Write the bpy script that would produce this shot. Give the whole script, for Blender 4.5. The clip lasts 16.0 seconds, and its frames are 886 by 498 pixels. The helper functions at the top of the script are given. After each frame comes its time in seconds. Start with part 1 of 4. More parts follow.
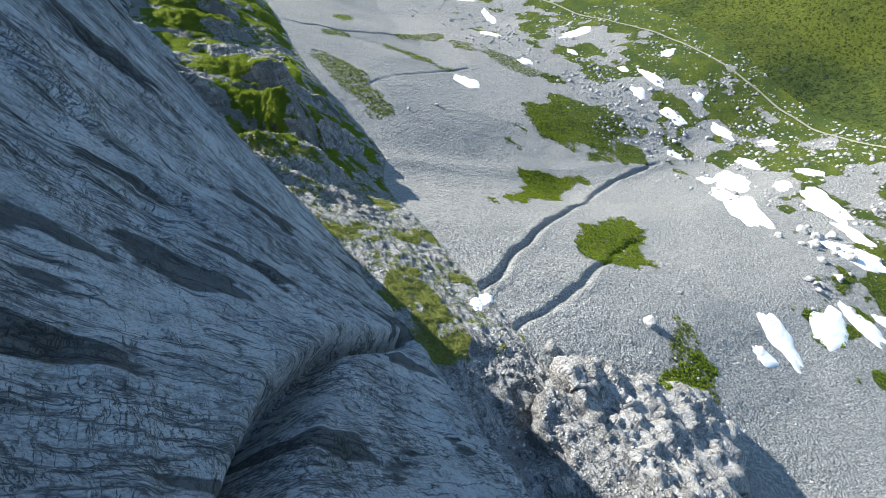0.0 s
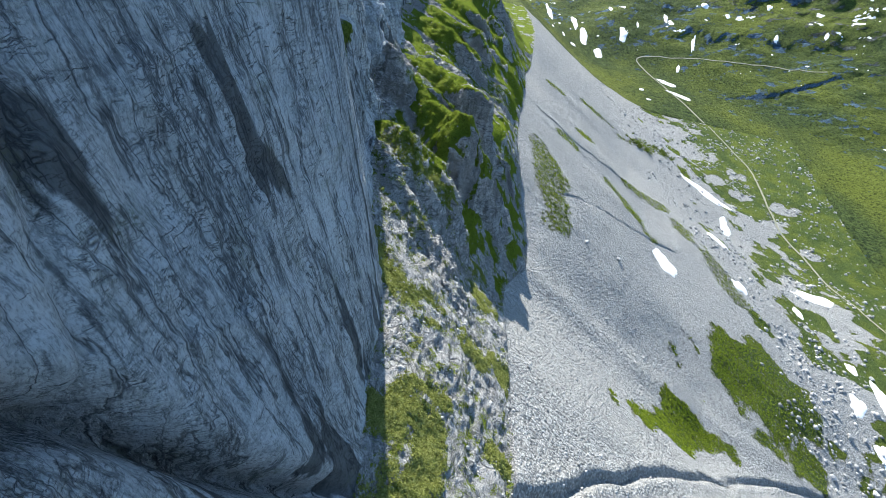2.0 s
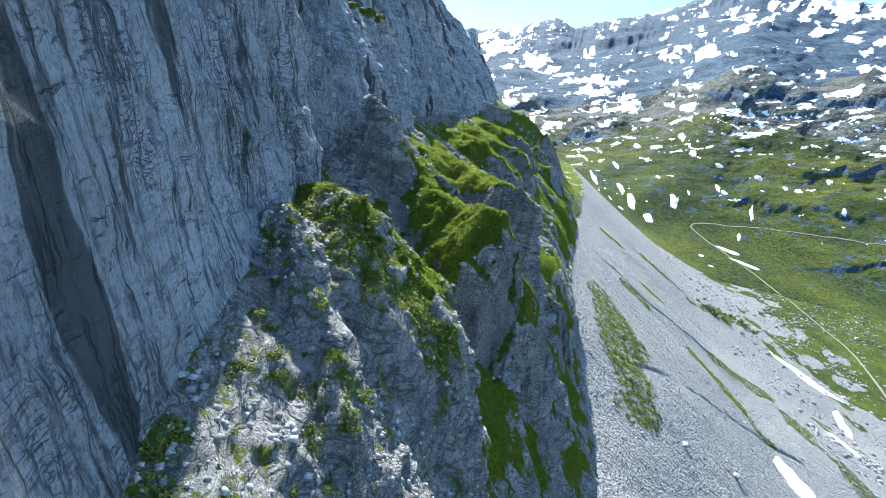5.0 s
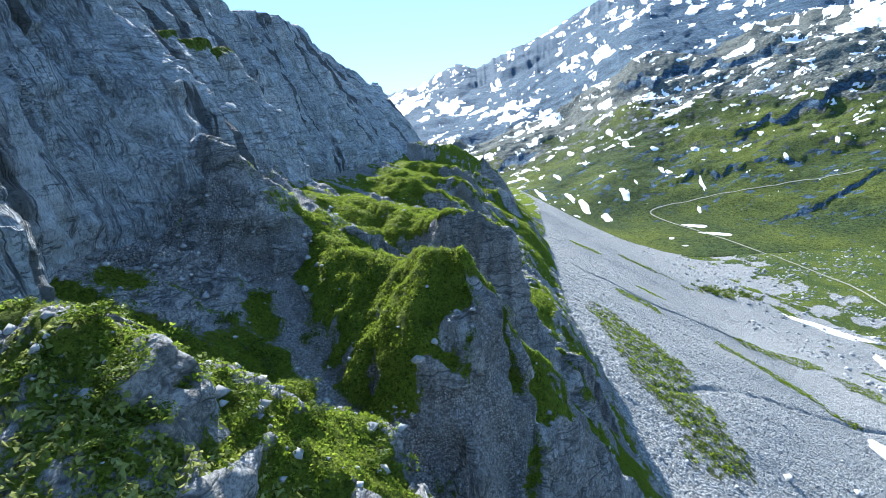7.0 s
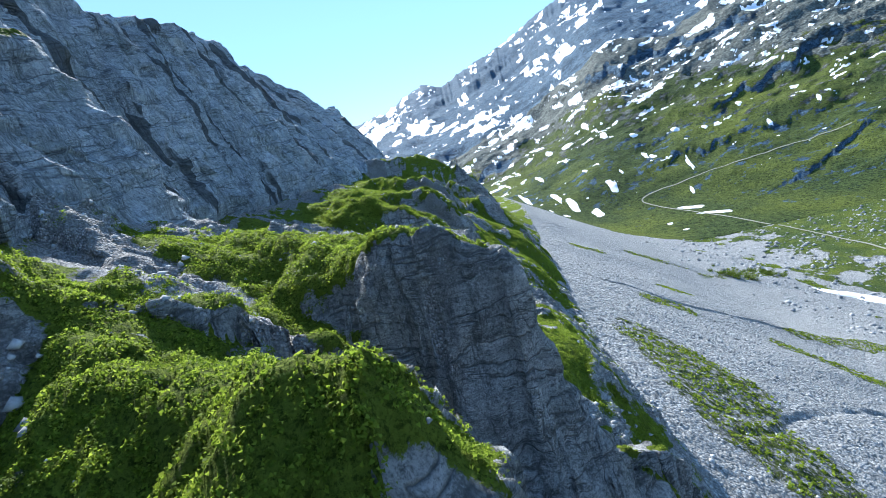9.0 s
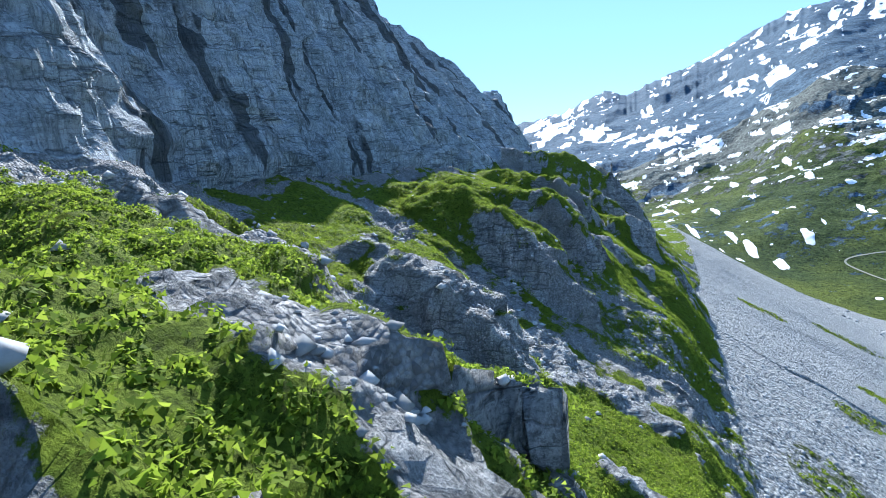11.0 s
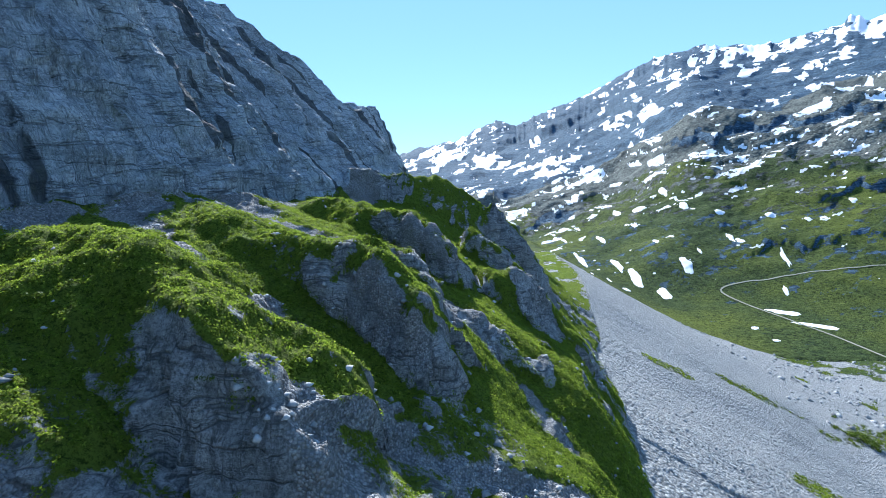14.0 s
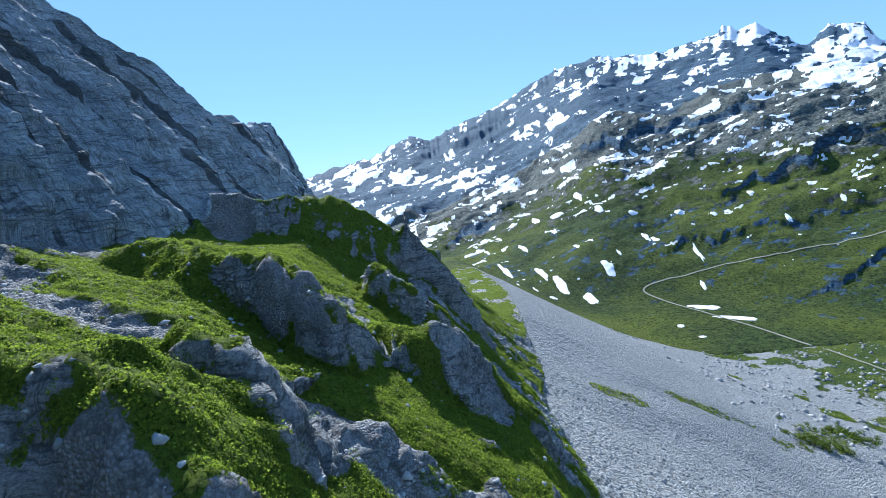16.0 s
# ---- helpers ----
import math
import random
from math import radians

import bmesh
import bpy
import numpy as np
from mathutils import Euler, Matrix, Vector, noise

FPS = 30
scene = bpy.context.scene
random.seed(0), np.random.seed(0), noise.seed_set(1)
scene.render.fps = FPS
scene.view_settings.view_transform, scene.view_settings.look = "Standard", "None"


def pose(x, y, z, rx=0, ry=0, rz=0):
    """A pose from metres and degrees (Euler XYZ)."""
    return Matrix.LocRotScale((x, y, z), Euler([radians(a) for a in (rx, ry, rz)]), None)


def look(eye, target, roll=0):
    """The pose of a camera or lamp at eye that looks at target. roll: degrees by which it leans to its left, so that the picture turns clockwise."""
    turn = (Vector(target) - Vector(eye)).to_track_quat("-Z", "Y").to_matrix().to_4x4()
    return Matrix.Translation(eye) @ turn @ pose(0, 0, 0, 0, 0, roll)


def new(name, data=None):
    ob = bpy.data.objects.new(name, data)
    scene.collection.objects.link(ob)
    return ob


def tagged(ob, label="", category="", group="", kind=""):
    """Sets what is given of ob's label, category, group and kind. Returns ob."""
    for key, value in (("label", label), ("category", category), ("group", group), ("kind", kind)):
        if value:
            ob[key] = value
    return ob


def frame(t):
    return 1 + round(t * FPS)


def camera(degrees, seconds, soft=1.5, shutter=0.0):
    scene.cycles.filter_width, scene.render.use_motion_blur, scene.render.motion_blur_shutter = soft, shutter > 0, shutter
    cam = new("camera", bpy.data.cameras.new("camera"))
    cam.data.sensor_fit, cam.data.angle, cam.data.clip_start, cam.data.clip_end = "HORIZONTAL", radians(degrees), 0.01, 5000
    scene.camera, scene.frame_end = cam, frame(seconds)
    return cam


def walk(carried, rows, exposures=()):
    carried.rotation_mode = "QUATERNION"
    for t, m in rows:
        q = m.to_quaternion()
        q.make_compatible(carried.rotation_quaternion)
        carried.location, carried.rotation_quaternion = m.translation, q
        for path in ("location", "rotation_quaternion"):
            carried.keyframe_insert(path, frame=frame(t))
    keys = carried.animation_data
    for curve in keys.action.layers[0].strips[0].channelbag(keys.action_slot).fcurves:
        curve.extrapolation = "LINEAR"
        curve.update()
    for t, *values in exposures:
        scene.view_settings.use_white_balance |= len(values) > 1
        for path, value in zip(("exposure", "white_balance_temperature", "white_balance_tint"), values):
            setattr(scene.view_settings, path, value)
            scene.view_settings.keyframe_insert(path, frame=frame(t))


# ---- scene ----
cam = camera(79.0, 16.0, soft=0.4)

PATH = [
    (0, (-0.70, -1.40, 200.42), (1.157, 4.623, 192.648), -12.30),
    (0.5, (3.78, 3.50, 190.66), (4.837, 9.788, 182.952), 0.39),
    (1, (7.52, 9.68, 181.88), (7.935, 16.328, 174.426), 6.51),
    (1.5, (11.20, 16.96, 173.42), (11.287, 24.372, 166.710), 8.14),
    (2, (12.61, 27.21, 163.26), (12.321, 35.092, 157.106), 11.37),
    (2.5, (14.62, 35.96, 155.75), (13.876, 44.237, 150.193), 12.72),
    (3, (15.90, 45.22, 148.59), (14.644, 53.740, 143.515), 13.89),
    (3.5, (16.60, 54.95, 142.37), (15.043, 63.646, 137.684), 15.02),
    (4, (17.15, 63.69, 137.16), (15.407, 72.544, 132.841), 14.55),
    (4.2, (16.68, 68.84, 134.15), (14.914, 77.772, 130.004), 13.89),
    (6.3, (12.92, 106.61, 118.62), (11.437, 116.016, 115.571), 0.63),
    (6.5, (13.00, 109.82, 117.74), (11.573, 119.277, 114.829), -1.53),
    (7, (12.03, 120.02, 114.59), (10.872, 129.598, 111.954), -5.86),
    (7.5, (11.46, 129.35, 112.23), (10.616, 139.002, 109.745), -11.06),
    (8, (11.33, 137.76, 110.31), (10.745, 147.425, 107.831), -15.40),
    (8.5, (11.55, 146.20, 108.47), (10.974, 155.883, 106.038), -16.13),
    (9, (12.20, 153.79, 107.06), (11.248, 163.470, 104.751), -14.34),
    (9.5, (13.06, 160.63, 105.81), (11.381, 170.266, 103.732), -13.87),
    (9.7, (13.28, 164.61, 105.09), (11.306, 174.204, 103.077), -13.82),
    (11.8, (16.08, 197.97, 101.03), (11.851, 206.814, 99.059), -0.68),
    (12, (16.05, 201.47, 100.90), (11.783, 210.296, 98.931), -0.31),
    (12.5, (16.06, 209.98, 100.48), (12.156, 219.011, 98.691), -0.19),
    (13, (16.02, 217.03, 100.40), (12.896, 226.360, 98.629), 0.24),
    (13.5, (15.80, 223.11, 100.48), (13.343, 232.649, 98.761), -0.15),
    (14, (15.07, 231.96, 99.44), (13.352, 241.676, 97.819), -3.19),
    (14.5, (14.59, 239.82, 98.79), (13.441, 249.626, 97.224), -5.94),
    (15, (14.29, 246.95, 98.54), (13.569, 256.806, 96.980), -7.02),
    (15.5, (14.36, 253.53, 98.31), (13.829, 263.396, 96.770), -6.35),
    (16, (14.86, 258.87, 98.47), (14.572, 268.759, 97.020), -6.53),
]
EXPOSURES = [(0, 1.95, 6950, 10), (2, 2.1, 6800, 10), (4, 2.3, 6650, 10), (6.5, 2.3, 6250, 10), (9.5, 2.1, 6050, 10), (12, 2.08, 5820, 10), (14, 1.92, 5850, 10), (16, 1.68, 5750, 10)]
walk(cam, [(t, look(eye, target, roll)) for t, eye, target, roll in PATH], EXPOSURES)

# ---- world, sun ----
SUN_AZ, SUN_EL = -23.0, 33.0
world = bpy.data.worlds.new("sky_world")
scene.world = world
world.use_nodes = True
wn = world.node_tree.nodes
wl = world.node_tree.links
sky = wn.new("ShaderNodeTexSky")
sky.sky_type = "NISHITA"
sky.sun_disc = False
sky.sun_elevation = radians(SUN_EL)
sky.sun_rotation = radians(SUN_AZ)
sky.altitude = 2200
sky.air_density = 1.0
sky.dust_density = 0.0
soft_sky = wn.new("ShaderNodeGamma")
soft_sky.inputs[1].default_value = 0.4
blue = wn.new("ShaderNodeMix")
blue.data_type, blue.blend_type = "RGBA", "MULTIPLY"
blue.inputs[0].default_value = 1.0
blue.inputs[7].default_value = (0.44, 0.69, 1.0, 1)
wl.new(sky.outputs[0], soft_sky.inputs[0])
wl.new(soft_sky.outputs[0], blue.inputs[6])
wl.new(blue.outputs[2], wn["Background"].inputs[0])
wn["Background"].inputs[1].default_value = 0.165
sun_data = bpy.data.lights.new("sun", "SUN")
sun_data.energy = 3.0
sun_data.angle = radians(0.6)
sun_data.color = (1.0, 0.985, 0.95)
sun = new("sun", sun_data)
sd = Vector((math.sin(radians(SUN_AZ)) * math.cos(radians(SUN_EL)), math.cos(radians(SUN_AZ)) * math.cos(radians(SUN_EL)), math.sin(radians(SUN_EL))))
sun.matrix_world = look(sd * 300 + Vector((0, 200, 100)), (0, 200, 100))


# ---- noise ----
def _hash(ix, iy, iz, seed):
    h = (ix.astype(np.int64) * 374761393 + iy.astype(np.int64) * 668265263 + iz.astype(np.int64) * 2147483647 + seed * 144665) & 0xFFFFFFFF
    h = ((h ^ (h >> 13)) * 1274126177) & 0xFFFFFFFF
    h = h ^ (h >> 16)
    return (h & 0xFFFF).astype(np.float32) / 65535.0


def vnoise(x, y, z=None, seed=0):
    """Smooth value noise, -1 to 1."""
    x = np.asarray(x, np.float32)
    y = np.asarray(y, np.float32)
    ix, iy = np.floor(x), np.floor(y)
    fx, fy = x - ix, y - iy
    ux, uy = fx * fx * fx * (fx * (fx * 6 - 15) + 10), fy * fy * fy * (fy * (fy * 6 - 15) + 10)

    def layer(iz):
        a, b = _hash(ix, iy, iz, seed), _hash(ix + 1, iy, iz, seed)
        c, d = _hash(ix, iy + 1, iz, seed), _hash(ix + 1, iy + 1, iz, seed)
        return (a + (b - a) * ux) * (1 - uy) + (c + (d - c) * ux) * uy

    if z is None:
        return layer(np.zeros_like(ix)) * 2 - 1
    z = np.asarray(z, np.float32)
    iz = np.floor(z)
    fz = z - iz
    uz = fz * fz * (3 - 2 * fz)
    return (layer(iz) * (1 - uz) + layer(iz + 1) * uz) * 2 - 1


def fbm(x, y, z=None, octaves=4, seed=0, gain=0.5):
    total, amp, f = 0.0, 1.0, 1.0
    for k in range(octaves):
        total = total + amp * vnoise(x * f + 17.3 * k, y * f - 9.1 * k, None if z is None else z * f + 3.7 * k, seed + k)
        amp, f = amp * gain, f * 2.03
    return total


def ridged(x, y, z=None, octaves=4, seed=0, gain=0.5):
    total, amp, f = 0.0, 1.0, 1.0
    for k in range(octaves):
        total = total + amp * (1 - 2 * np.abs(vnoise(x * f + 5.3 * k, y * f + 8.7 * k, None if z is None else z * f - 2.9 * k, seed + k)))
        amp, f = amp * gain, f * 2.1
    return total


def step(a, b, v):
    q = np.clip((v - a) / (b - a), 0, 1)
    return q * q * (3 - 2 * q)


def grid_mesh(name, P, material, attrs=(), smooth=True):
    """A sheet from rows of points, with named values at its points."""
    r, c = P.shape[:2]
    idx = np.arange(r * c, dtype=np.int32).reshape(r, c)
    quads = np.stack([idx[:-1, :-1], idx[:-1, 1:], idx[1:, 1:], idx[1:, :-1]], -1).reshape(-1, 4)
    me = bpy.data.meshes.new(name)
    me.vertices.add(r * c)
    me.vertices.foreach_set("co", P.reshape(-1).astype(np.float32))
    me.loops.add(quads.size)
    me.loops.foreach_set("vertex_index", quads.reshape(-1))
    me.polygons.add(len(quads))
    me.polygons.foreach_set("loop_start", np.arange(0, quads.size, 4, dtype=np.int32))
    me.polygons.foreach_set("use_smooth", np.full(len(quads), smooth))
    me.update(calc_edges=True)
    for key, value in attrs:
        a = me.attributes.new(key, "FLOAT", "POINT")
        a.data.foreach_set("value", np.ascontiguousarray(value, np.float32).reshape(-1))
    me.materials.append(material)
    return new(name, me)

# ---- materials ----
def material(name):
    mat = bpy.data.materials.new(name)
    mat.use_nodes = True
    nt = mat.node_tree
    return mat, nt, nt.nodes["Principled BSDF"]


def nd(nt, kind, **values):
    n = nt.nodes.new(kind)
    for key, value in values.items():
        n.inputs[key.replace("_", " ")].default_value = value
    return n


def tex_noise(nt, vec, scale, detail=6.0, rough=0.6, distort=0.0):
    n = nd(nt, "ShaderNodeTexNoise", Scale=scale, Detail=detail, Roughness=rough, Distortion=distort)
    nt.links.new(vec, n.inputs["Vector"])
    return n.outputs["Fac"]


def ramp(nt, fac, stops):
    n = nt.nodes.new("ShaderNodeValToRGB")
    el = n.color_ramp.elements
    while len(el) < len(stops):
        el.new(0.5)
    for e, (p, c) in zip(el, stops):
        e.position, e.color = p, (c, c, c, 1) if isinstance(c, float) else (*c, 1)
    nt.links.new(fac, n.inputs["Fac"])
    return n.outputs["Color"]


def mix(nt, fac, a, b, mode="MIX"):
    n = nt.nodes.new("ShaderNodeMix")
    n.data_type, n.blend_type = "RGBA", mode
    for sock, v in ((n.inputs[0], fac), (n.inputs[6], a), (n.inputs[7], b)):
        if isinstance(v, tuple):
            sock.default_value = (*v, 1)
        elif isinstance(v, (int, float)):
            sock.default_value = v
        else:
            nt.links.new(v, sock)
    return n.outputs[2]


def mth(nt, op, a, b=0.0, c=0.0):
    n = nt.nodes.new("ShaderNodeMath")
    n.operation = op
    for sock, v in zip(n.inputs, (a, b, c)):
        if isinstance(v, (int, float)):
            sock.default_value = v
        else:
            nt.links.new(v, sock)
    return n.outputs[0]


def attr(nt, name):
    n = nt.nodes.new("ShaderNodeAttribute")
    n.attribute_name = name
    return n.outputs["Fac"]


def place(nt, scale=(1, 1, 1), turn=(0, 0, 0)):
    g = nt.nodes.new("ShaderNodeNewGeometry")
    n = nd(nt, "ShaderNodeMapping", Scale=scale, Rotation=[radians(a) for a in turn])
    nt.links.new(g.outputs["Position"], n.inputs["Vector"])
    return n.outputs["Vector"]


def bump(nt, height, strength, distance, normal=None):
    n = nd(nt, "ShaderNodeBump", Strength=strength, Distance=distance)
    nt.links.new(height, n.inputs["Height"])
    if normal is not None:
        nt.links.new(normal, n.inputs["Normal"])
    return n.outputs["Normal"]


def warped(nt, vec, scale, amount):
    n = nd(nt, "ShaderNodeTexNoise", Scale=scale, Detail=3.0)
    nt.links.new(vec, n.inputs["Vector"])
    v = nt.nodes.new("ShaderNodeVectorMath")
    v.operation = "MULTIPLY_ADD"
    v.inputs[1].default_value = (amount, amount, amount)
    nt.links.new(n.outputs["Color"], v.inputs[0])
    nt.links.new(vec, v.inputs[2])
    return v.outputs[0]


def cracks(nt, vec, scale, width, detail=3.0):
    """Long broken fissures: 1 on thin winding lines, 0 between them."""
    n = tex_noise(nt, vec, scale, detail, 0.55, 0.25)
    return ramp(nt, mth(nt, "ABSOLUTE", mth(nt, "SUBTRACT", n, 0.5)), [(0.0, 1.0), (width, 0.0)])


def stretched(nt, vec, scale, turn):
    n = nd(nt, "ShaderNodeMapping", Scale=scale, Rotation=[radians(a) for a in turn])
    nt.links.new(vec, n.inputs["Vector"])
    return n.outputs[0]


def cliff_material():
    """Blue-grey limestone slabs with long steep fissures, thin beds, dark water stains, painted overhang shade and a
    little turf.
    """
    mat, nt, bsdf = material("cliff_limestone")
    p = place(nt)
    pw = warped(nt, p, 0.1, 2.0)
    pw2 = warped(nt, warped(nt, p, 0.3, 0.9), 1.6, 0.3)
    steep = stretched(nt, pw, (0.3, 1.0, 0.11), (-36, 0, 0))
    flat = stretched(nt, pw, (0.2, 0.14, 1.0), (7, 0, 0))
    n_big = tex_noise(nt, p, 0.05, 5, 0.6)
    n_mid = tex_noise(nt, p, 0.5, 8, 0.68)
    n_fine = tex_noise(nt, p, 2.6, 8, 0.74)
    n_grit = tex_noise(nt, stretched(nt, pw2, (0.5, 1.0, 0.35), (-36, 0, 0)), 6.0, 5, 0.75)
    n_steep = tex_noise(nt, steep, 0.9, 9, 0.72)
    n_flat = tex_noise(nt, flat, 0.7, 8, 0.68)
    # bundles of thin joints, gathered where the slabs are broken
    broken_ = ramp(nt, tex_noise(nt, stretched(nt, pw, (0.3, 1.0, 0.35), (-36, 0, 0)), 0.13, 6, 0.65), [(0.42, 0.0), (0.58, 1.0)])
    j1 = cracks(nt, stretched(nt, pw2, (0.3, 1.0, 0.06), (-38, 0, 0)), 0.3, 0.018, 5.0)
    j2 = mth(nt, "MULTIPLY", cracks(nt, stretched(nt, pw2, (0.4, 1.0, 0.09), (-41, 0, 0)), 0.8, 0.04, 5.0), broken_)
    j3 = mth(nt, "MULTIPLY", cracks(nt, stretched(nt, pw2, (0.3, 0.16, 1.0), (48, 0, 0)), 0.5, 0.016, 4.0), ramp(nt, n_mid, [(0.46, 0.0), (0.58, 1.0)]))
    j4 = mth(nt, "MULTIPLY", cracks(nt, stretched(nt, pw2, (0.3, 0.3, 1.0), (30, 0, 0)), 1.6, 0.03, 4.0), broken_)
    lines = mth(nt, "MAXIMUM", mth(nt, "MAXIMUM", j1, j2), mth(nt, "MAXIMUM", j3, j4))
    # the beds lie nearly level further along the cliff
    xyz = nt.nodes.new("ShaderNodeSeparateXYZ")
    nt.links.new(p, xyz.inputs[0])
    level = ramp(nt, mth(nt, "DIVIDE", xyz.outputs[1], 400.0), [(0.36, 0.0), (0.46, 1.0)])
    level_beds = stretched(nt, pw2, (0.2, 0.1, 1.0), (6, 0, 0))
    j5 = mth(nt, "MULTIPLY", mth(nt, "MAXIMUM", cracks(nt, level_beds, 0.35, 0.022, 4.0), mth(nt, "MULTIPLY", cracks(nt, level_beds, 0.9, 0.03, 4.0), 0.55)), mth(nt, "MULTIPLY", level, 0.85))
    lines = mth(nt, "MAXIMUM", mth(nt, "MULTIPLY", lines, mth(nt, "SUBTRACT", 1.0, mth(nt, "MULTIPLY", level, 0.35))), j5)
    col = mix(nt, ramp(nt, n_big, [(0.38, 0.0), (0.62, 1.0)]), (0.46, 0.525, 0.575), (0.61, 0.66, 0.69))
    dark = (0.16, 0.18, 0.192)
    # steep dark streaks: water stains, and small ledges' shadows put into the colour
    col = mix(nt, mth(nt, "MULTIPLY", ramp(nt, n_steep, [(0.38, 0.9), (0.47, 0.0)]), mth(nt, "SUBTRACT", 1.0, mth(nt, "MULTIPLY", level, 0.4))), col, dark)
    col = mix(nt, ramp(nt, n_flat, [(0.34, 0.5), (0.43, 0.0)]), col, dark)
    col = mix(nt, ramp(nt, n_grit, [(0.34, 0.75), (0.49, 0.0)]), col, (0.17, 0.19, 0.205))
    col = mix(nt, ramp(nt, n_fine, [(0.34, 0.55), (0.47, 0.0)]), col, dark)
    col = mix(nt, ramp(nt, n_grit, [(0.54, 0.0), (0.68, 0.6)]), col, (0.74, 0.775, 0.79))
    # long dark panels: shade of overhanging slabs, painted into the colour
    overhang_shade = tex_noise(nt, stretched(nt, pw, (0.3, 1.0, 0.17), (-34, 0, 0)), 0.16, 4, 0.5)
    overhang_shade = ramp(nt, overhang_shade, [(0.40, 1.0), (0.415, 0.0)])
    col = mix(nt, mth(nt, "MULTIPLY", overhang_shade, 0.88), col, (0.10, 0.112, 0.118))
    ochre = mth(nt, "MULTIPLY", ramp(nt, tex_noise(nt, steep, 0.16, 4, 0.6), [(0.58, 0.0), (0.72, 0.5)]), n_mid)
    col = mix(nt, ochre, col, (0.36, 0.33, 0.25))
    lichen = mth(nt, "MULTIPLY", ramp(nt, tex_noise(nt, p, 0.18, 6, 0.7), [(0.55, 0.0), (0.68, 0.6)]), ramp(nt, n_fine, [(0.45, 0.0), (0.55, 1.0)]))
    col = mix(nt, lichen, col, (0.15, 0.175, 0.11))
    col = mix(nt, mth(nt, "MULTIPLY", lines, 0.82), col, (0.035, 0.04, 0.045))
    g = mth(nt, "ADD", attr(nt, "grass"), mth(nt, "MULTIPLY", mth(nt, "SUBTRACT", n_mid, 0.5), 1.4))
    g = ramp(nt, mth(nt, "ADD", g, mth(nt, "SUBTRACT", n_fine, 0.5)), [(0.46, 0.0), (0.54, 1.0)])
    col = mix(nt, g, col, mix(nt, ramp(nt, n_fine, [(0.4, 0.0), (0.6, 1.0)]), (0.04, 0.065, 0.012), (0.15, 0.2, 0.03)))
    nt.links.new(col, bsdf.inputs["Base Color"])
    bsdf.inputs["Roughness"].default_value = 0.85
    bsdf.inputs["Specular IOR Level"].default_value = 0.05
    hgt = mth(nt, "ADD", mth(nt, "MULTIPLY", n_steep, 0.9), mth(nt, "MULTIPLY", n_flat, 0.5))
    hgt = mth(nt, "ADD", hgt, mth(nt, "ADD", mth(nt, "MULTIPLY", n_fine, 0.45), mth(nt, "MULTIPLY", n_grit, 0.22)))
    hgt = mth(nt, "SUBTRACT", hgt, mth(nt, "ADD", mth(nt, "MULTIPLY", lines, 0.4), mth(nt, "MULTIPLY", overhang_shade, 0.6)))
    nt.links.new(bump(nt, hgt, 1.0, 1.0), bsdf.inputs["Normal"])
    return mat


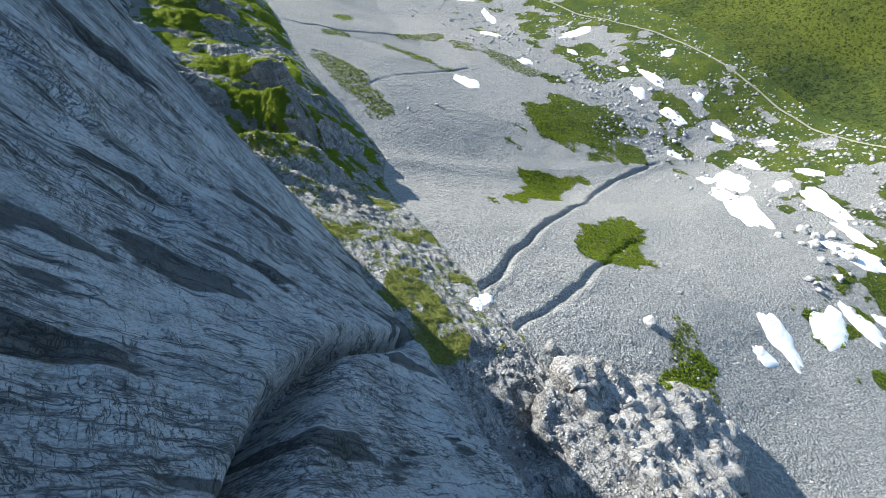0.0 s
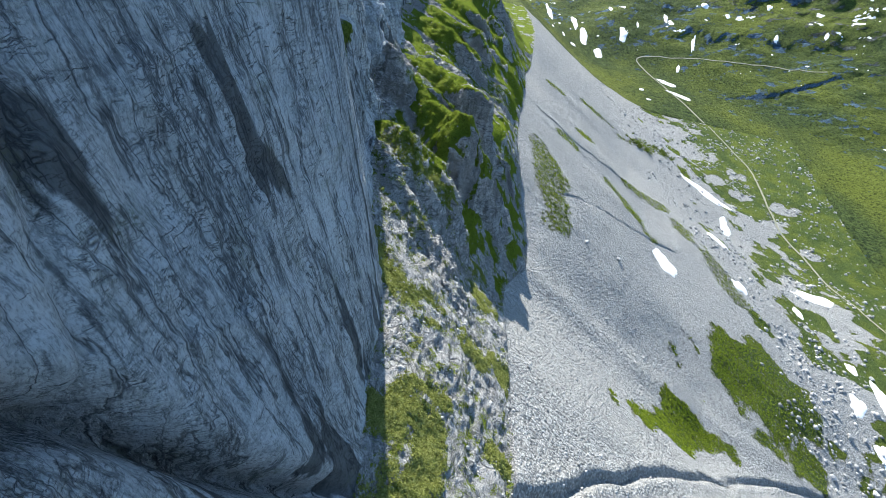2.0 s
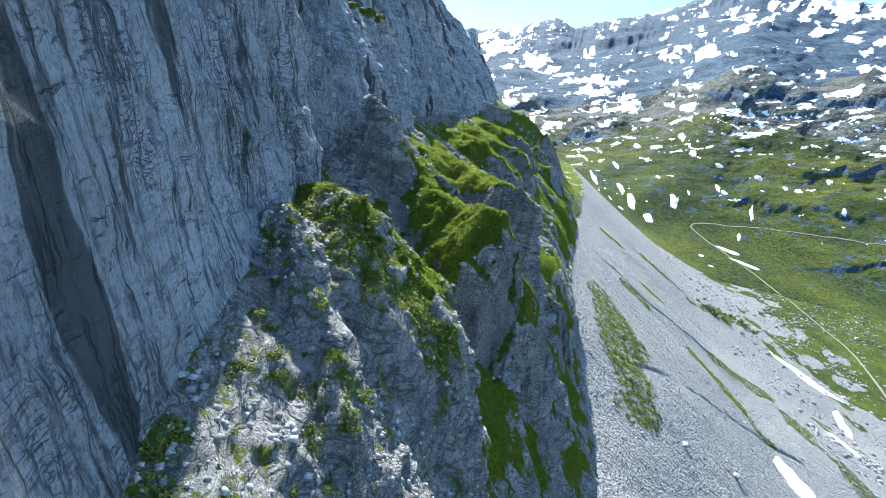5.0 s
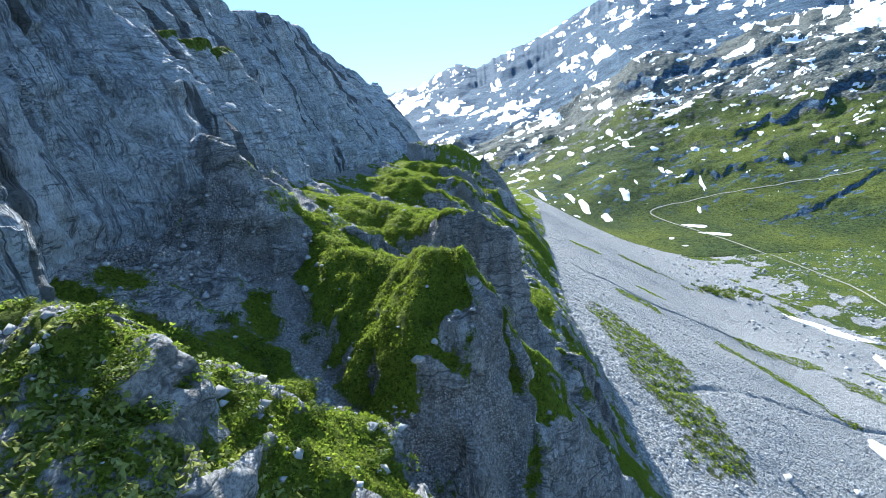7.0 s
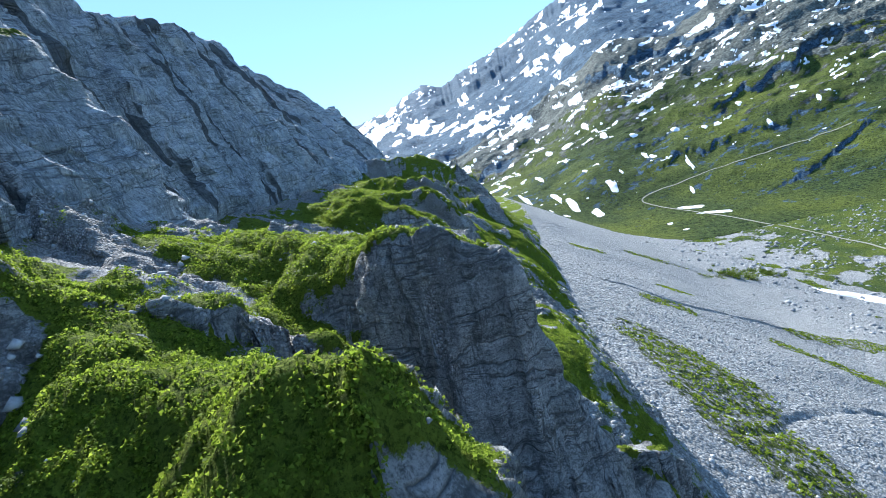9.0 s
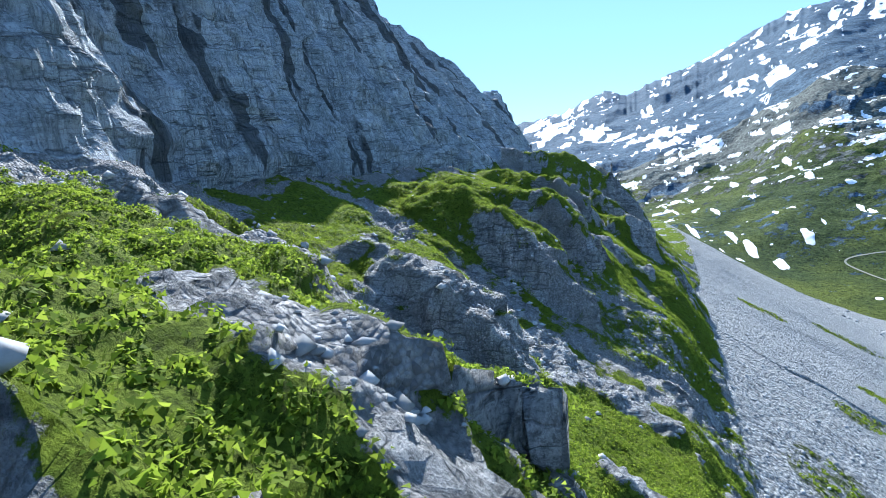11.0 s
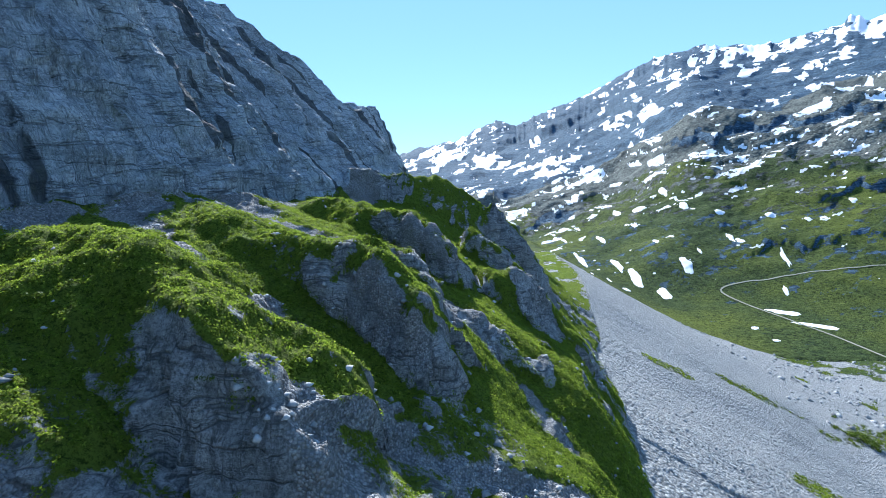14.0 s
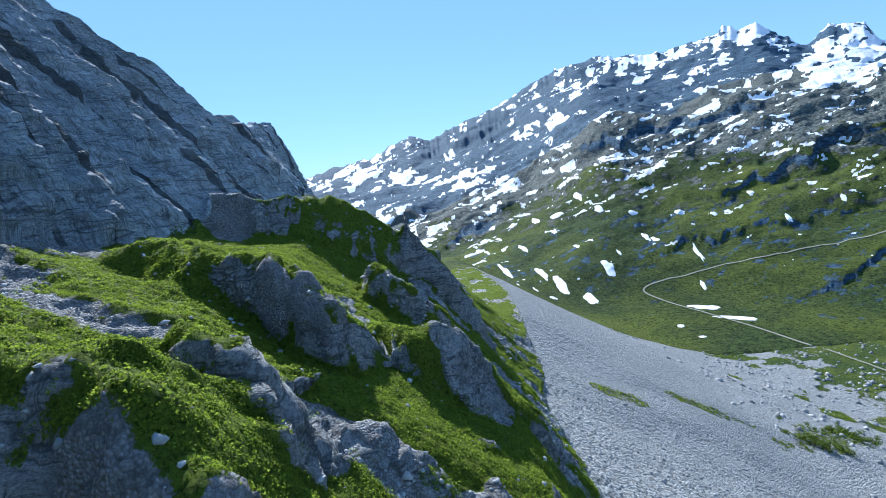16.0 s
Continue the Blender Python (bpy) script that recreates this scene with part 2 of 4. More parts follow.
def terrain_material(name, rock_a, rock_b, rock_dark, strata_turn, ground_tint=(0.42, 0.43, 0.42), grass_a=(0.05, 0.085, 0.006), grass_b=(0.17, 0.25, 0.014), fine=1.0, stain=0.5, relief=0.9, rust=0.6, stone=2.2):
    """Weathered limestone, with turf where the point value 'grass' is high, stones where 'debris' is, and snow."""
    mat, nt, bsdf = material(name)
    p = place(nt)
    pw = warped(nt, p, 0.25 * fine, 2.2 / fine)
    bedv = nd(nt, "ShaderNodeMapping", Scale=(0.16, 0.5, 1.5), Rotation=[radians(a) for a in strata_turn])
    nt.links.new(pw, bedv.inputs["Vector"])
    bed = bedv.outputs[0]
    jv = nd(nt, "ShaderNodeMapping", Scale=(1.5, 0.5, 0.16), Rotation=[radians(a) for a in (strata_turn[0] + 15, strata_turn[1] - 40, strata_turn[2] + 30)])
    nt.links.new(pw, jv.inputs["Vector"])
    joint = jv.outputs[0]
    n_big = tex_noise(nt, p, 0.06 * fine, 5, 0.62)
    n_mid = tex_noise(nt, p, 0.5 * fine, 8, 0.7)
    n_fine = tex_noise(nt, p, 3.2 * fine, 8, 0.75)
    n_bed = tex_noise(nt, bed, 0.9 * fine, 9, 0.74, 0.3)
    n_joint = tex_noise(nt, joint, 0.55 * fine, 8, 0.74, 0.5)
    gate = ramp(nt, n_mid, [(0.42, 0.15), (0.6, 1.0)])
    lines = mth(nt, "MAXIMUM", cracks(nt, bed, 0.35 * fine, 0.03), mth(nt, "MULTIPLY", cracks(nt, joint, 0.4 * fine, 0.035), gate))
    lines = mth(nt, "MAXIMUM", lines, mth(nt, "MULTIPLY", cracks(nt, bed, 1.0 * fine, 0.035), gate))
    col = mix(nt, ramp(nt, n_big, [(0.36, 0.0), (0.62, 1.0)]), rock_a, rock_b)
    col = mix(nt, ramp(nt, n_bed, [(0.34, 0.85), (0.5, 0.0)]), col, rock_dark)
    col = mix(nt, ramp(nt, n_bed, [(0.53, 0.0), (0.62, 0.7)]), col, tuple(min(0.75, 1.35 * v) for v in rock_b))
    col = mix(nt, ramp(nt, n_joint, [(0.38, 0.9), (0.47, 0.0)]), col, rock_dark)
    col = mix(nt, ramp(nt, n_fine, [(0.38, 0.9), (0.5, 0.0)]), col, rock_dark)
    col = mix(nt, ramp(nt, n_fine, [(0.52, 0.0), (0.62, 0.75)]), col, tuple(min(0.7, 1.4 * v) for v in rock_b))
    wet = tex_noise(nt, joint, 0.09 * fine, 5, 0.7, 0.6)
    col = mix(nt, mth(nt, "MULTIPLY", ramp(nt, wet, [(0.34, 1.0), (0.42, 0.0)]), stain), col, rock_dark)
    ochre = mth(nt, "MULTIPLY", ramp(nt, tex_noise(nt, p, 0.09 * fine, 4, 0.6), [(0.57, 0.0), (0.75, rust)]), n_mid)
    col = mix(nt, ochre, col, (0.36, 0.30, 0.16))
    n_grit = tex_noise(nt, pw, 8.0 * fine, 5, 0.75)
    col = mix(nt, ramp(nt, n_grit, [(0.34, 0.8), (0.5, 0.0)]), col, rock_dark)
    col = mix(nt, ramp(nt, n_grit, [(0.53, 0.0), (0.66, 0.7)]), col, tuple(min(0.72, 1.4 * v) for v in rock_b))
    col = mix(nt, mth(nt, "MULTIPLY", lines, 0.8), col, tuple(0.55 * v for v in rock_dark))
    # loose stones
    s1 = nd(nt, "ShaderNodeTexVoronoi", Scale=stone * fine)
    nt.links.new(p, s1.inputs["Vector"])
    s2 = nd(nt, "ShaderNodeTexVoronoi", Scale=0.75 * fine)
    nt.links.new(pw, s2.inputs["Vector"])
    sep = nt.nodes.new("ShaderNodeSeparateColor")
    nt.links.new(s1.outputs["Color"], sep.inputs[0])
    stone_c = ramp(nt, sep.outputs[0], [(0.0, tuple(0.4 * v for v in ground_tint)), (0.45, ground_tint), (1.0, tuple(min(0.75, 1.5 * v) for v in ground_tint))])
    stone_c = mix(nt, ramp(nt, s1.outputs["Distance"], [(0.35, 0.0), (0.8, 0.7)]), stone_c, tuple(0.3 * v for v in ground_tint))
    stone_c = mix(nt, ramp(nt, n_grit, [(0.36, 0.55), (0.5, 0.0)]), stone_c, tuple(0.35 * v for v in ground_tint))
    stone_c = mix(nt, ramp(nt, n_fine, [(0.34, 0.45), (0.55, 0.0)]), stone_c, tuple(0.35 * v for v in ground_tint))
    runs = tex_noise(nt, stretched(nt, p, (0.035, 0.6, 0.035), (0, 0, 14)), 0.6 * fine, 7, 0.7)
    stone_c = mix(nt, ramp(nt, runs, [(0.36, 0.45), (0.5, 0.0)]), stone_c, tuple(0.55 * v for v in ground_tint))
    stone_c = mix(nt, ramp(nt, n_big, [(0.36, 0.4), (0.55, 0.0)]), stone_c, tuple(0.72 * v for v in ground_tint))
    deb = mth(nt, "ADD", attr(nt, "debris"), mth(nt, "MULTIPLY", mth(nt, "SUBTRACT", n_mid, 0.5), 0.9))
    deb = ramp(nt, deb, [(0.42, 0.0), (0.56, 1.0)])
    col = mix(nt, deb, col, stone_c)
    # turf
    g = mth(nt, "ADD", attr(nt, "grass"), mth(nt, "MULTIPLY", mth(nt, "SUBTRACT", n_mid, 0.5), 1.5))
    g = mth(nt, "ADD", g, mth(nt, "MULTIPLY", mth(nt, "SUBTRACT", n_fine, 0.5), 1.0))
    g = ramp(nt, g, [(0.46, 0.0), (0.56, 1.0)])
    tuft = tex_noise(nt, p, 1.5 * fine, 7, 0.75)
    gc = mix(nt, ramp(nt, tuft, [(0.38, 0.0), (0.6, 1.0)]), grass_a, grass_b)
    gc = mix(nt, ramp(nt, n_big, [(0.42, 0.0), (0.62, 0.5)]), gc, (0.19, 0.22, 0.03))
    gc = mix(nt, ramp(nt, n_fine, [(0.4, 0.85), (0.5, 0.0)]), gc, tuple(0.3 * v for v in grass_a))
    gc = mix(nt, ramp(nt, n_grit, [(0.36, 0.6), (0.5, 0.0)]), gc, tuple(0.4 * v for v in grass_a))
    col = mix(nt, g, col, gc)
    snow = ramp(nt, mth(nt, "ADD", attr(nt, "snow"), mth(nt, "MULTIPLY", mth(nt, "ADD", mth(nt, "SUBTRACT", n_mid, 0.5), mth(nt, "MULTIPLY", mth(nt, "SUBTRACT", n_bed, 0.5), 1.1)), 0.8)), [(0.47, 0.0), (0.53, 1.0)])
    col = mix(nt, snow, col, (0.86, 0.88, 0.9))
    nt.links.new(col, bsdf.inputs["Base Color"])
    bsdf.inputs["Roughness"].default_value = 0.88
    bsdf.inputs["Specular IOR Level"].default_value = 0.05
    hgt = mth(nt, "ADD", mth(nt, "MULTIPLY", n_bed, 1.0), mth(nt, "MULTIPLY", n_joint, 1.0))
    hgt = mth(nt, "ADD", hgt, mth(nt, "MULTIPLY", n_fine, 0.45))
    hgt = mth(nt, "SUBTRACT", hgt, mth(nt, "MULTIPLY", lines, 0.5))
    stone_h = mth(nt, "SUBTRACT", mth(nt, "MULTIPLY", n_fine, 0.4), mth(nt, "MULTIPLY", mth(nt, "ADD", s1.outputs["Distance"], mth(nt, "MULTIPLY", s2.outputs["Distance"], 1.3)), 0.5))
    turf_h = mth(nt, "ADD", mth(nt, "MULTIPLY", tuft, 1.0), mth(nt, "MULTIPLY", n_fine, 0.7))
    m1 = nt.nodes.new("ShaderNodeMix")
    m1.data_type = "FLOAT"
    nt.links.new(deb, m1.inputs[0])
    nt.links.new(hgt, m1.inputs[2])
    nt.links.new(stone_h, m1.inputs[3])
    m = nt.nodes.new("ShaderNodeMix")
    m.data_type = "FLOAT"
    nt.links.new(g, m.inputs[0])
    nt.links.new(m1.outputs[0], m.inputs[2])
    nt.links.new(turf_h, m.inputs[3])
    nt.links.new(bump(nt, m.outputs[0], 1.0, relief / fine), bsdf.inputs["Normal"])
    return mat


ROCK = terrain_material("limestone_and_turf", (0.52, 0.53, 0.53), (0.63, 0.635, 0.625), (0.2, 0.208, 0.206), (75, 0, -38), (0.52, 0.52, 0.51), (0.13, 0.19, 0.022), (0.25, 0.33, 0.04), stone=5.5, relief=1.5)
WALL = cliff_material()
SCREE = terrain_material("scree_stones", (0.6, 0.59, 0.56), (0.7, 0.69, 0.66), (0.26, 0.255, 0.24), (40, 0, 20), (0.395, 0.405, 0.395), (0.036, 0.062, 0.022), (0.105, 0.15, 0.04))
# the far rock's blue is distance haze put into its base colour
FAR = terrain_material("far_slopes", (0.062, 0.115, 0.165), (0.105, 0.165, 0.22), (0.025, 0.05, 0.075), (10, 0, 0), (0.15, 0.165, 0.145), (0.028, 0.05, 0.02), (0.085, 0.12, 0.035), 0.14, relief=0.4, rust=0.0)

snow_mat, nt_, bs_ = material("old_snow")
p_ = place(nt_)
nt_.links.new(mix(nt_, ramp(nt_, tex_noise(nt_, p_, 0.5, 6, 0.65), [(0.35, 0.0), (0.7, 0.5)]), (0.88, 0.89, 0.9), (0.62, 0.63, 0.62)), bs_.inputs["Base Color"])
nt_.links.new(bump(nt_, tex_noise(nt_, p_, 1.2, 5, 0.6), 0.5, 0.3), bs_.inputs["Normal"])
bs_.inputs["Roughness"].default_value = 0.75


def island_material(name, dark, mid, light, rough=0.85, scale=2.0, leafy=0.0):
    """Many loose pieces in one mesh, each with a tone of its own."""
    mat, nt, bsdf = material(name)
    g = nt.nodes.new("ShaderNodeNewGeometry")
    tone = ramp(nt, g.outputs["Random Per Island"], [(0.0, dark), (0.5, mid), (1.0, light)])
    n = tex_noise(nt, place(nt), scale, 5, 0.7)
    nt.links.new(mix(nt, ramp(nt, n, [(0.35, 0.35), (0.55, 0.0)]), tone, tuple(0.4 * v for v in dark)), bsdf.inputs["Base Color"])
    bsdf.inputs["Roughness"].default_value = rough
    bsdf.inputs["Specular IOR Level"].default_value = 0.08
    if leafy:
        t_ = nt.nodes.new("ShaderNodeBsdfTranslucent")
        nt.links.new(bsdf.inputs["Base Color"].links[0].from_socket, t_.inputs["Color"])
        mx = nt.nodes.new("ShaderNodeMixShader")
        mx.inputs[0].default_value = leafy
        nt.links.new(bsdf.outputs[0], mx.inputs[1])
        nt.links.new(t_.outputs[0], mx.inputs[2])
        nt.links.new(mx.outputs[0], nt.nodes["Material Output"].inputs["Surface"])
    return mat


def boulder_material():
    mat, nt, bsdf = material("boulder_limestone")
    info = nt.nodes.new("ShaderNodeObjectInfo")
    p = place(nt)
    n1, n2 = tex_noise(nt, p, 1.2, 7, 0.7), tex_noise(nt, p, 7.0, 6, 0.75)
    tone = ramp(nt, info.outputs["Random"], [(0.0, (0.36, 0.365, 0.36)), (1.0, (0.5, 0.5, 0.49))])
    c = mix(nt, ramp(nt, n1, [(0.38, 0.7), (0.52, 0.0)]), tone, (0.12, 0.125, 0.12))
    c = mix(nt, ramp(nt, n2, [(0.36, 0.6), (0.5, 0.0)]), c, (0.09, 0.095, 0.09))
    nt.links.new(c, bsdf.inputs["Base Color"])
    nt.links.new(bump(nt, mth(nt, "ADD", n1, mth(nt, "MULTIPLY", n2, 0.4)), 0.9, 0.25), bsdf.inputs["Normal"])
    bsdf.inputs["Roughness"].default_value = 0.9
    return mat


DRY = island_material("dry_grass", (0.17, 0.2, 0.05), (0.27, 0.30, 0.08), (0.38, 0.40, 0.15), 0.8, 1.5, 0.4)
TUFT = island_material("turf_tufts", (0.13, 0.19, 0.02), (0.215, 0.30, 0.03), (0.31, 0.385, 0.05), 0.7, 1.1, 0.6)
LEAF = island_material("shrub_leaves", (0.05, 0.085, 0.012), (0.10, 0.15, 0.02), (0.18, 0.235, 0.03), 0.6, 2.0, 0.4)
STONE = island_material("loose_stones", (0.2, 0.205, 0.2), (0.34, 0.345, 0.34), (0.48, 0.48, 0.47), 0.92)
BOULDER = boulder_material()
bark, nt_, bs_ = material("shrub_wood")
nt_.links.new(ramp(nt_, tex_noise(nt_, place(nt_), 14.0, 4, 0.6), [(0.3, (0.05, 0.035, 0.02)), (0.7, (0.16, 0.12, 0.08))]), bs_.inputs["Base Color"])
track, nt_, bs_ = material("trodden_gravel")
p_ = place(nt_)
nt_.links.new(mix(nt_, ramp(nt_, tex_noise(nt_, p_, 1.8, 6, 0.7), [(0.35, 0.0), (0.65, 1.0)]), (0.16, 0.17, 0.11), (0.30, 0.3, 0.23)), bs_.inputs["Base Color"])
bs_.inputs["Roughness"].default_value = 0.95


# ---- terrain ----
Y_ST = np.array([-200, -60, 30, 55, 69, 91, 110, 122, 135, 150, 162, 172, 180, 190, 200, 215, 230, 245, 258, 270, 285, 300, 315, 330, 345, 365, 385, 410, 435, 480, 560, 700])


def along(values):
    """A line of the plan, smoothly through its stations."""
    v = np.array(values, float)
    d = np.gradient(v, Y_ST)

    def at(y):
        k = np.clip(np.searchsorted(Y_ST, y) - 1, 0, len(Y_ST) - 2)
        h = Y_ST[k + 1] - Y_ST[k]
        u = np.clip((y - Y_ST[k]) / h, 0, 1)
        a, b = v[k], v[k + 1]
        sl = (b - a) / h
        lim = lambda g: np.where(g * sl <= 0, 0, np.sign(sl) * np.minimum(np.abs(g), 3 * np.abs(sl)))
        m0, m1 = lim(d[k]) * h, lim(d[k + 1]) * h
        return a * (2 * u**3 - 3 * u**2 + 1) + m0 * (u**3 - 2 * u**2 + u) + b * (3 * u**2 - 2 * u**3) + m1 * (u**3 - u**2)
    return at


base_x = along([26, 26, 11, 7.5, 5, 1.6, -5, -8.5, -12, -19, -23, -22, -20.5, -21, -22, -23, -32, -36, -35, -34.5, -33.5, -32.5, -31.5, -30, -27, -26, -28, -31, -36, -48, -65, -95])
base_z = along([90, 94, 95, 100, 101, 100.5, 103, 104, 104.5, 104.5, 105, 106, 106.5, 106, 105.5, 104, 100, 97.5, 98, 97.5, 97, 97, 96.5, 94, 92, 93.5, 94.5, 95, 95, 95, 93, 80])
mid_x = along([33, 33, 19, 15, 12, 9, 2, -1, -4, -4, -6, -5, -2, -1, -3, -8, -9, -10, -11, -11, -9, -8, -9, -10, -11, -12, -12, -12, -14, -26, -45, -75])
mid_z = along([86, 88, 88, 96, 97, 96.5, 98, 98.5, 98, 95.5, 94.5, 95.5, 94.5, 93.5, 96.5, 92, 88.5, 87.5, 88.5, 88.5, 89.5, 88.5, 89, 89.5, 87.5, 88.5, 88, 86, 84, 80, 72, 60])
crest_x = along([37, 37, 22, 20, 17, 15, 12, 9, 7, 7, 8, 9, 8, 8, 9, 8, 4, 2, 5, 8, 8, 7, 6, 7, 8, 9, 8, 6, 4, -4, -20, -50])
crest_z = along([84, 86, 85, 93, 93, 92, 89, 88, 87, 85, 82, 84, 84, 86, 91, 85, 80.5, 81.5, 78.5, 78.3, 79.8, 80.8, 79, 78.5, 76, 76, 74, 72, 70, 66, 58, 45])
side_x = along([42, 42, 26, 25, 23, 22, 20, 19, 17, 16, 16, 18, 20, 20, 18, 20, 19.5, 18.5, 18.5, 18.5, 20, 20, 19.5, 21, 23, 24.5, 26, 27, 26, 20, 5, -20])
side_z = along([82, 84, 84, 90, 88, 85, 81, 78, 76, 76, 75, 76, 71, 72, 77, 77, 73, 71, 69, 72.5, 68.5, 71, 69.5, 65, 60, 55, 52, 50, 48, 44, 38, 30])
foot_x = along([48, 48, 31, 31, 30, 29, 28, 28, 28, 28, 32, 36, 36, 35, 33, 31, 29, 27.5, 27, 27, 27.5, 28, 28.5, 29, 29, 29.5, 32, 33, 34, 34, 28, 10])
foot_z = along([78, 80, 84, 86, 84, 79, 75, 70, 64, 58, 53, 51, 50, 51, 53, 56, 58.5, 60, 60, 60, 59.5, 58.5, 57, 55.5, 53, 50, 46.5, 46, 46, 44, 38, 25])
wall_lean = along([0.39, 0.39, 0.39, 0.36, 0.31, 0.22, 0.26, 0.34, 0.35, 0.25, 0.3, 0.4, 0.45, 0.5, 0.55, 0.55, 0.45, 0.36, 0.4, 0.42, 0.47, 0.5, 0.53, 0.58, 0.85, 0.88, 0.82, 0.68, 0.7, 0.74, 0.4, 0.3])
wall_top = along([200, 200, 195, 195, 192, 190, 185, 178, 166, 155, 148, 145, 143, 142, 142.5, 143.5, 147, 143, 140, 140.5, 142, 142.5, 144, 145, 147, 147.5, 141, 121, 118, 122, 130, 70])


def valley(x, y):
    """The scree, the valley floor and the opposite side, right of the foot line."""
    d = np.maximum(x - foot_x(y), 0)
    s = 0.67 - 0.06 * step(120, 220, y)
    z = foot_z(y) - s * np.minimum(d, 85) - 0.68 * s * np.clip(d - 85, 0, 90) - 22 * (1 - np.exp(-np.maximum(d - 175, 0) / 60))
    floor = -66 + 0.06 * np.maximum(y - 200, 0)
    z = np.maximum(z, floor) + 3.0 * np.exp(-np.abs(z - floor) / 6)
    z = z + 0.32 * np.maximum(x - 350, 0) * step(330, 480, x)
    return z


# rows along the ledge, columns from the cliff's top over the ledge and down the scree
rows_y = np.concatenate([np.arange(-60, 16, 1.2), np.arange(16, 130, 0.55), np.arange(130, 330, 0.38), np.arange(330, 390, 0.6), np.arange(390, 440, 0.9), np.arange(440, 600, 2.0)])
Yr = rows_y[:, None]
N_WALL, N_SCREE = 190, 170
zb = base_z(Yr) + 1.2 * fbm(Yr / 14, 0 * Yr, None, 3, 35) * step(125, 150, Yr)
xb = base_x(Yr) + 2.2 * fbm(Yr / 11, 0 * Yr + 3, None, 3, 36) * step(125, 150, Yr)
u = np.linspace(0, 1, N_WALL)[None]
zt = wall_top(Yr) + (2.0 * ridged(Yr / 13, 0 * Yr, None, 4, 33) + 0.8 * vnoise(Yr / 3, 0 * Yr, seed=34)) * step(165, 200, Yr)
zw = zt + (zb - zt) * u
xw = xb - (zw - zb) * wall_lean(Yr)
# the cliff's back, falling away behind its top
back = np.linspace(1, 0, 16, endpoint=False)[None]
wall_x = np.concatenate([xw[:, :1] - 90 * back, xw], 1)
wall_z = np.concatenate([zw[:, :1] - 70 * back**0.8, zw], 1)
N_WALL = N_WALL + 16
seg = [(mid_x, mid_z, 95), (crest_x, crest_z, 70), (side_x, side_z, 70), (foot_x, foot_z, 65)]
xs, zs, px_, pz_ = [], [], xb, zb
for fx, fz, n in seg:
    q = np.linspace(0, 1, n + 1)[None, 1:]
    xs.append(px_ + (fx(Yr) - px_) * q)
    zs.append(pz_ + (fz(Yr) - pz_) * q)
    px_, pz_ = fx(Yr), fz(Yr)
ledge_x, ledge_z = np.concatenate(xs, 1), np.concatenate(zs, 1)
q = np.linspace(0, 1, N_SCREE + 1)[None, 1:] ** 1.7
scree_x = px_ + (330 - px_) * q
scree_z = valley(scree_x, Yr + 0 * scree_x)
X = np.concatenate([wall_x, ledge_x, scree_x], 1)
Z = np.concatenate([wall_z, ledge_z, scree_z], 1)
Y = np.repeat(Yr, X.shape[1], 1)
col = np.arange(X.shape[1])[None]
on_wall = 1 - step(N_WALL - 12, N_WALL + 6, col) + 0 * X
on_scree = step(N_WALL + 300 - 14, N_WALL + 300 + 8, col) + 0 * X
on_ledge = np.clip(1 - on_wall - on_scree, 0, 1)


def tent(x, y, pts):
    """Height of a rock rib along a bent line of the plan. Points: x, y, height, fall per metre on the near side (-y) and on the far one."""
    best, out = np.full(np.shape(x), 1e9), np.full(np.shape(x), -1e3)
    for (ax, ay, az_, an, af), (bx, by, bz_, bn, bf) in zip(pts, pts[1:]):
        dx, dy = bx - ax, by - ay
        t = np.clip(((x - ax) * dx + (y - ay) * dy) / (dx * dx + dy * dy), 0, 1)
        d = np.hypot(x - ax - t * dx, y - ay - t * dy)
        far_side = dx * (y - ay) - dy * (x - ax) > 0
        fall = np.where(far_side, af + (bf - af) * t, an + (bn - an) * t)
        h = az_ + (bz_ - az_) * t - fall * np.maximum(np.sqrt(d * d + 0.5) - 0.7, 0) - 0.06 * np.maximum(d - 5, 0) ** 2
        out = np.where(d < best, h, out)
        best = np.minimum(best, d)
    return out


def oval(x, y, cx, cy, rx, ry, turn, seed=0):
    """1 inside an uneven oval patch of the plan, falling to 0 at its edge."""
    c, sn = math.cos(radians(turn)), math.sin(radians(turn))
    a = ((x - cx) * c + (y - cy) * sn) / rx
    b = (-(x - cx) * sn + (y - cy) * c) / ry
    w = 0.45 * fbm(x / (0.7 * ry + 3), y / (0.7 * ry + 3), None, 4, 200 + seed)
    return 1 - step(0.75, 1.1, np.sqrt(a * a + b * b) + w)


def near_line(x, y, pts):
    """Distance in the plan from a bent line, and how far along it (0 to 1)."""
    best, pos = np.full(np.shape(x), 1e9), np.zeros(np.shape(x))
    n = len(pts) - 1
    for k in range(n):
        (ax, ay), (bx, by) = pts[k], pts[k + 1]
        L2 = (bx - ax) ** 2 + (by - ay) ** 2
        t = np.clip(((x - ax) * (bx - ax) + (y - ay) * (by - ay)) / L2, 0, 1)
        d = np.hypot(x - ax - t * (bx - ax), y - ay - t * (by - ay))
        pos = np.where(d < best, (k + t) / n, pos)
        best = np.minimum(best, d)
    return best, pos


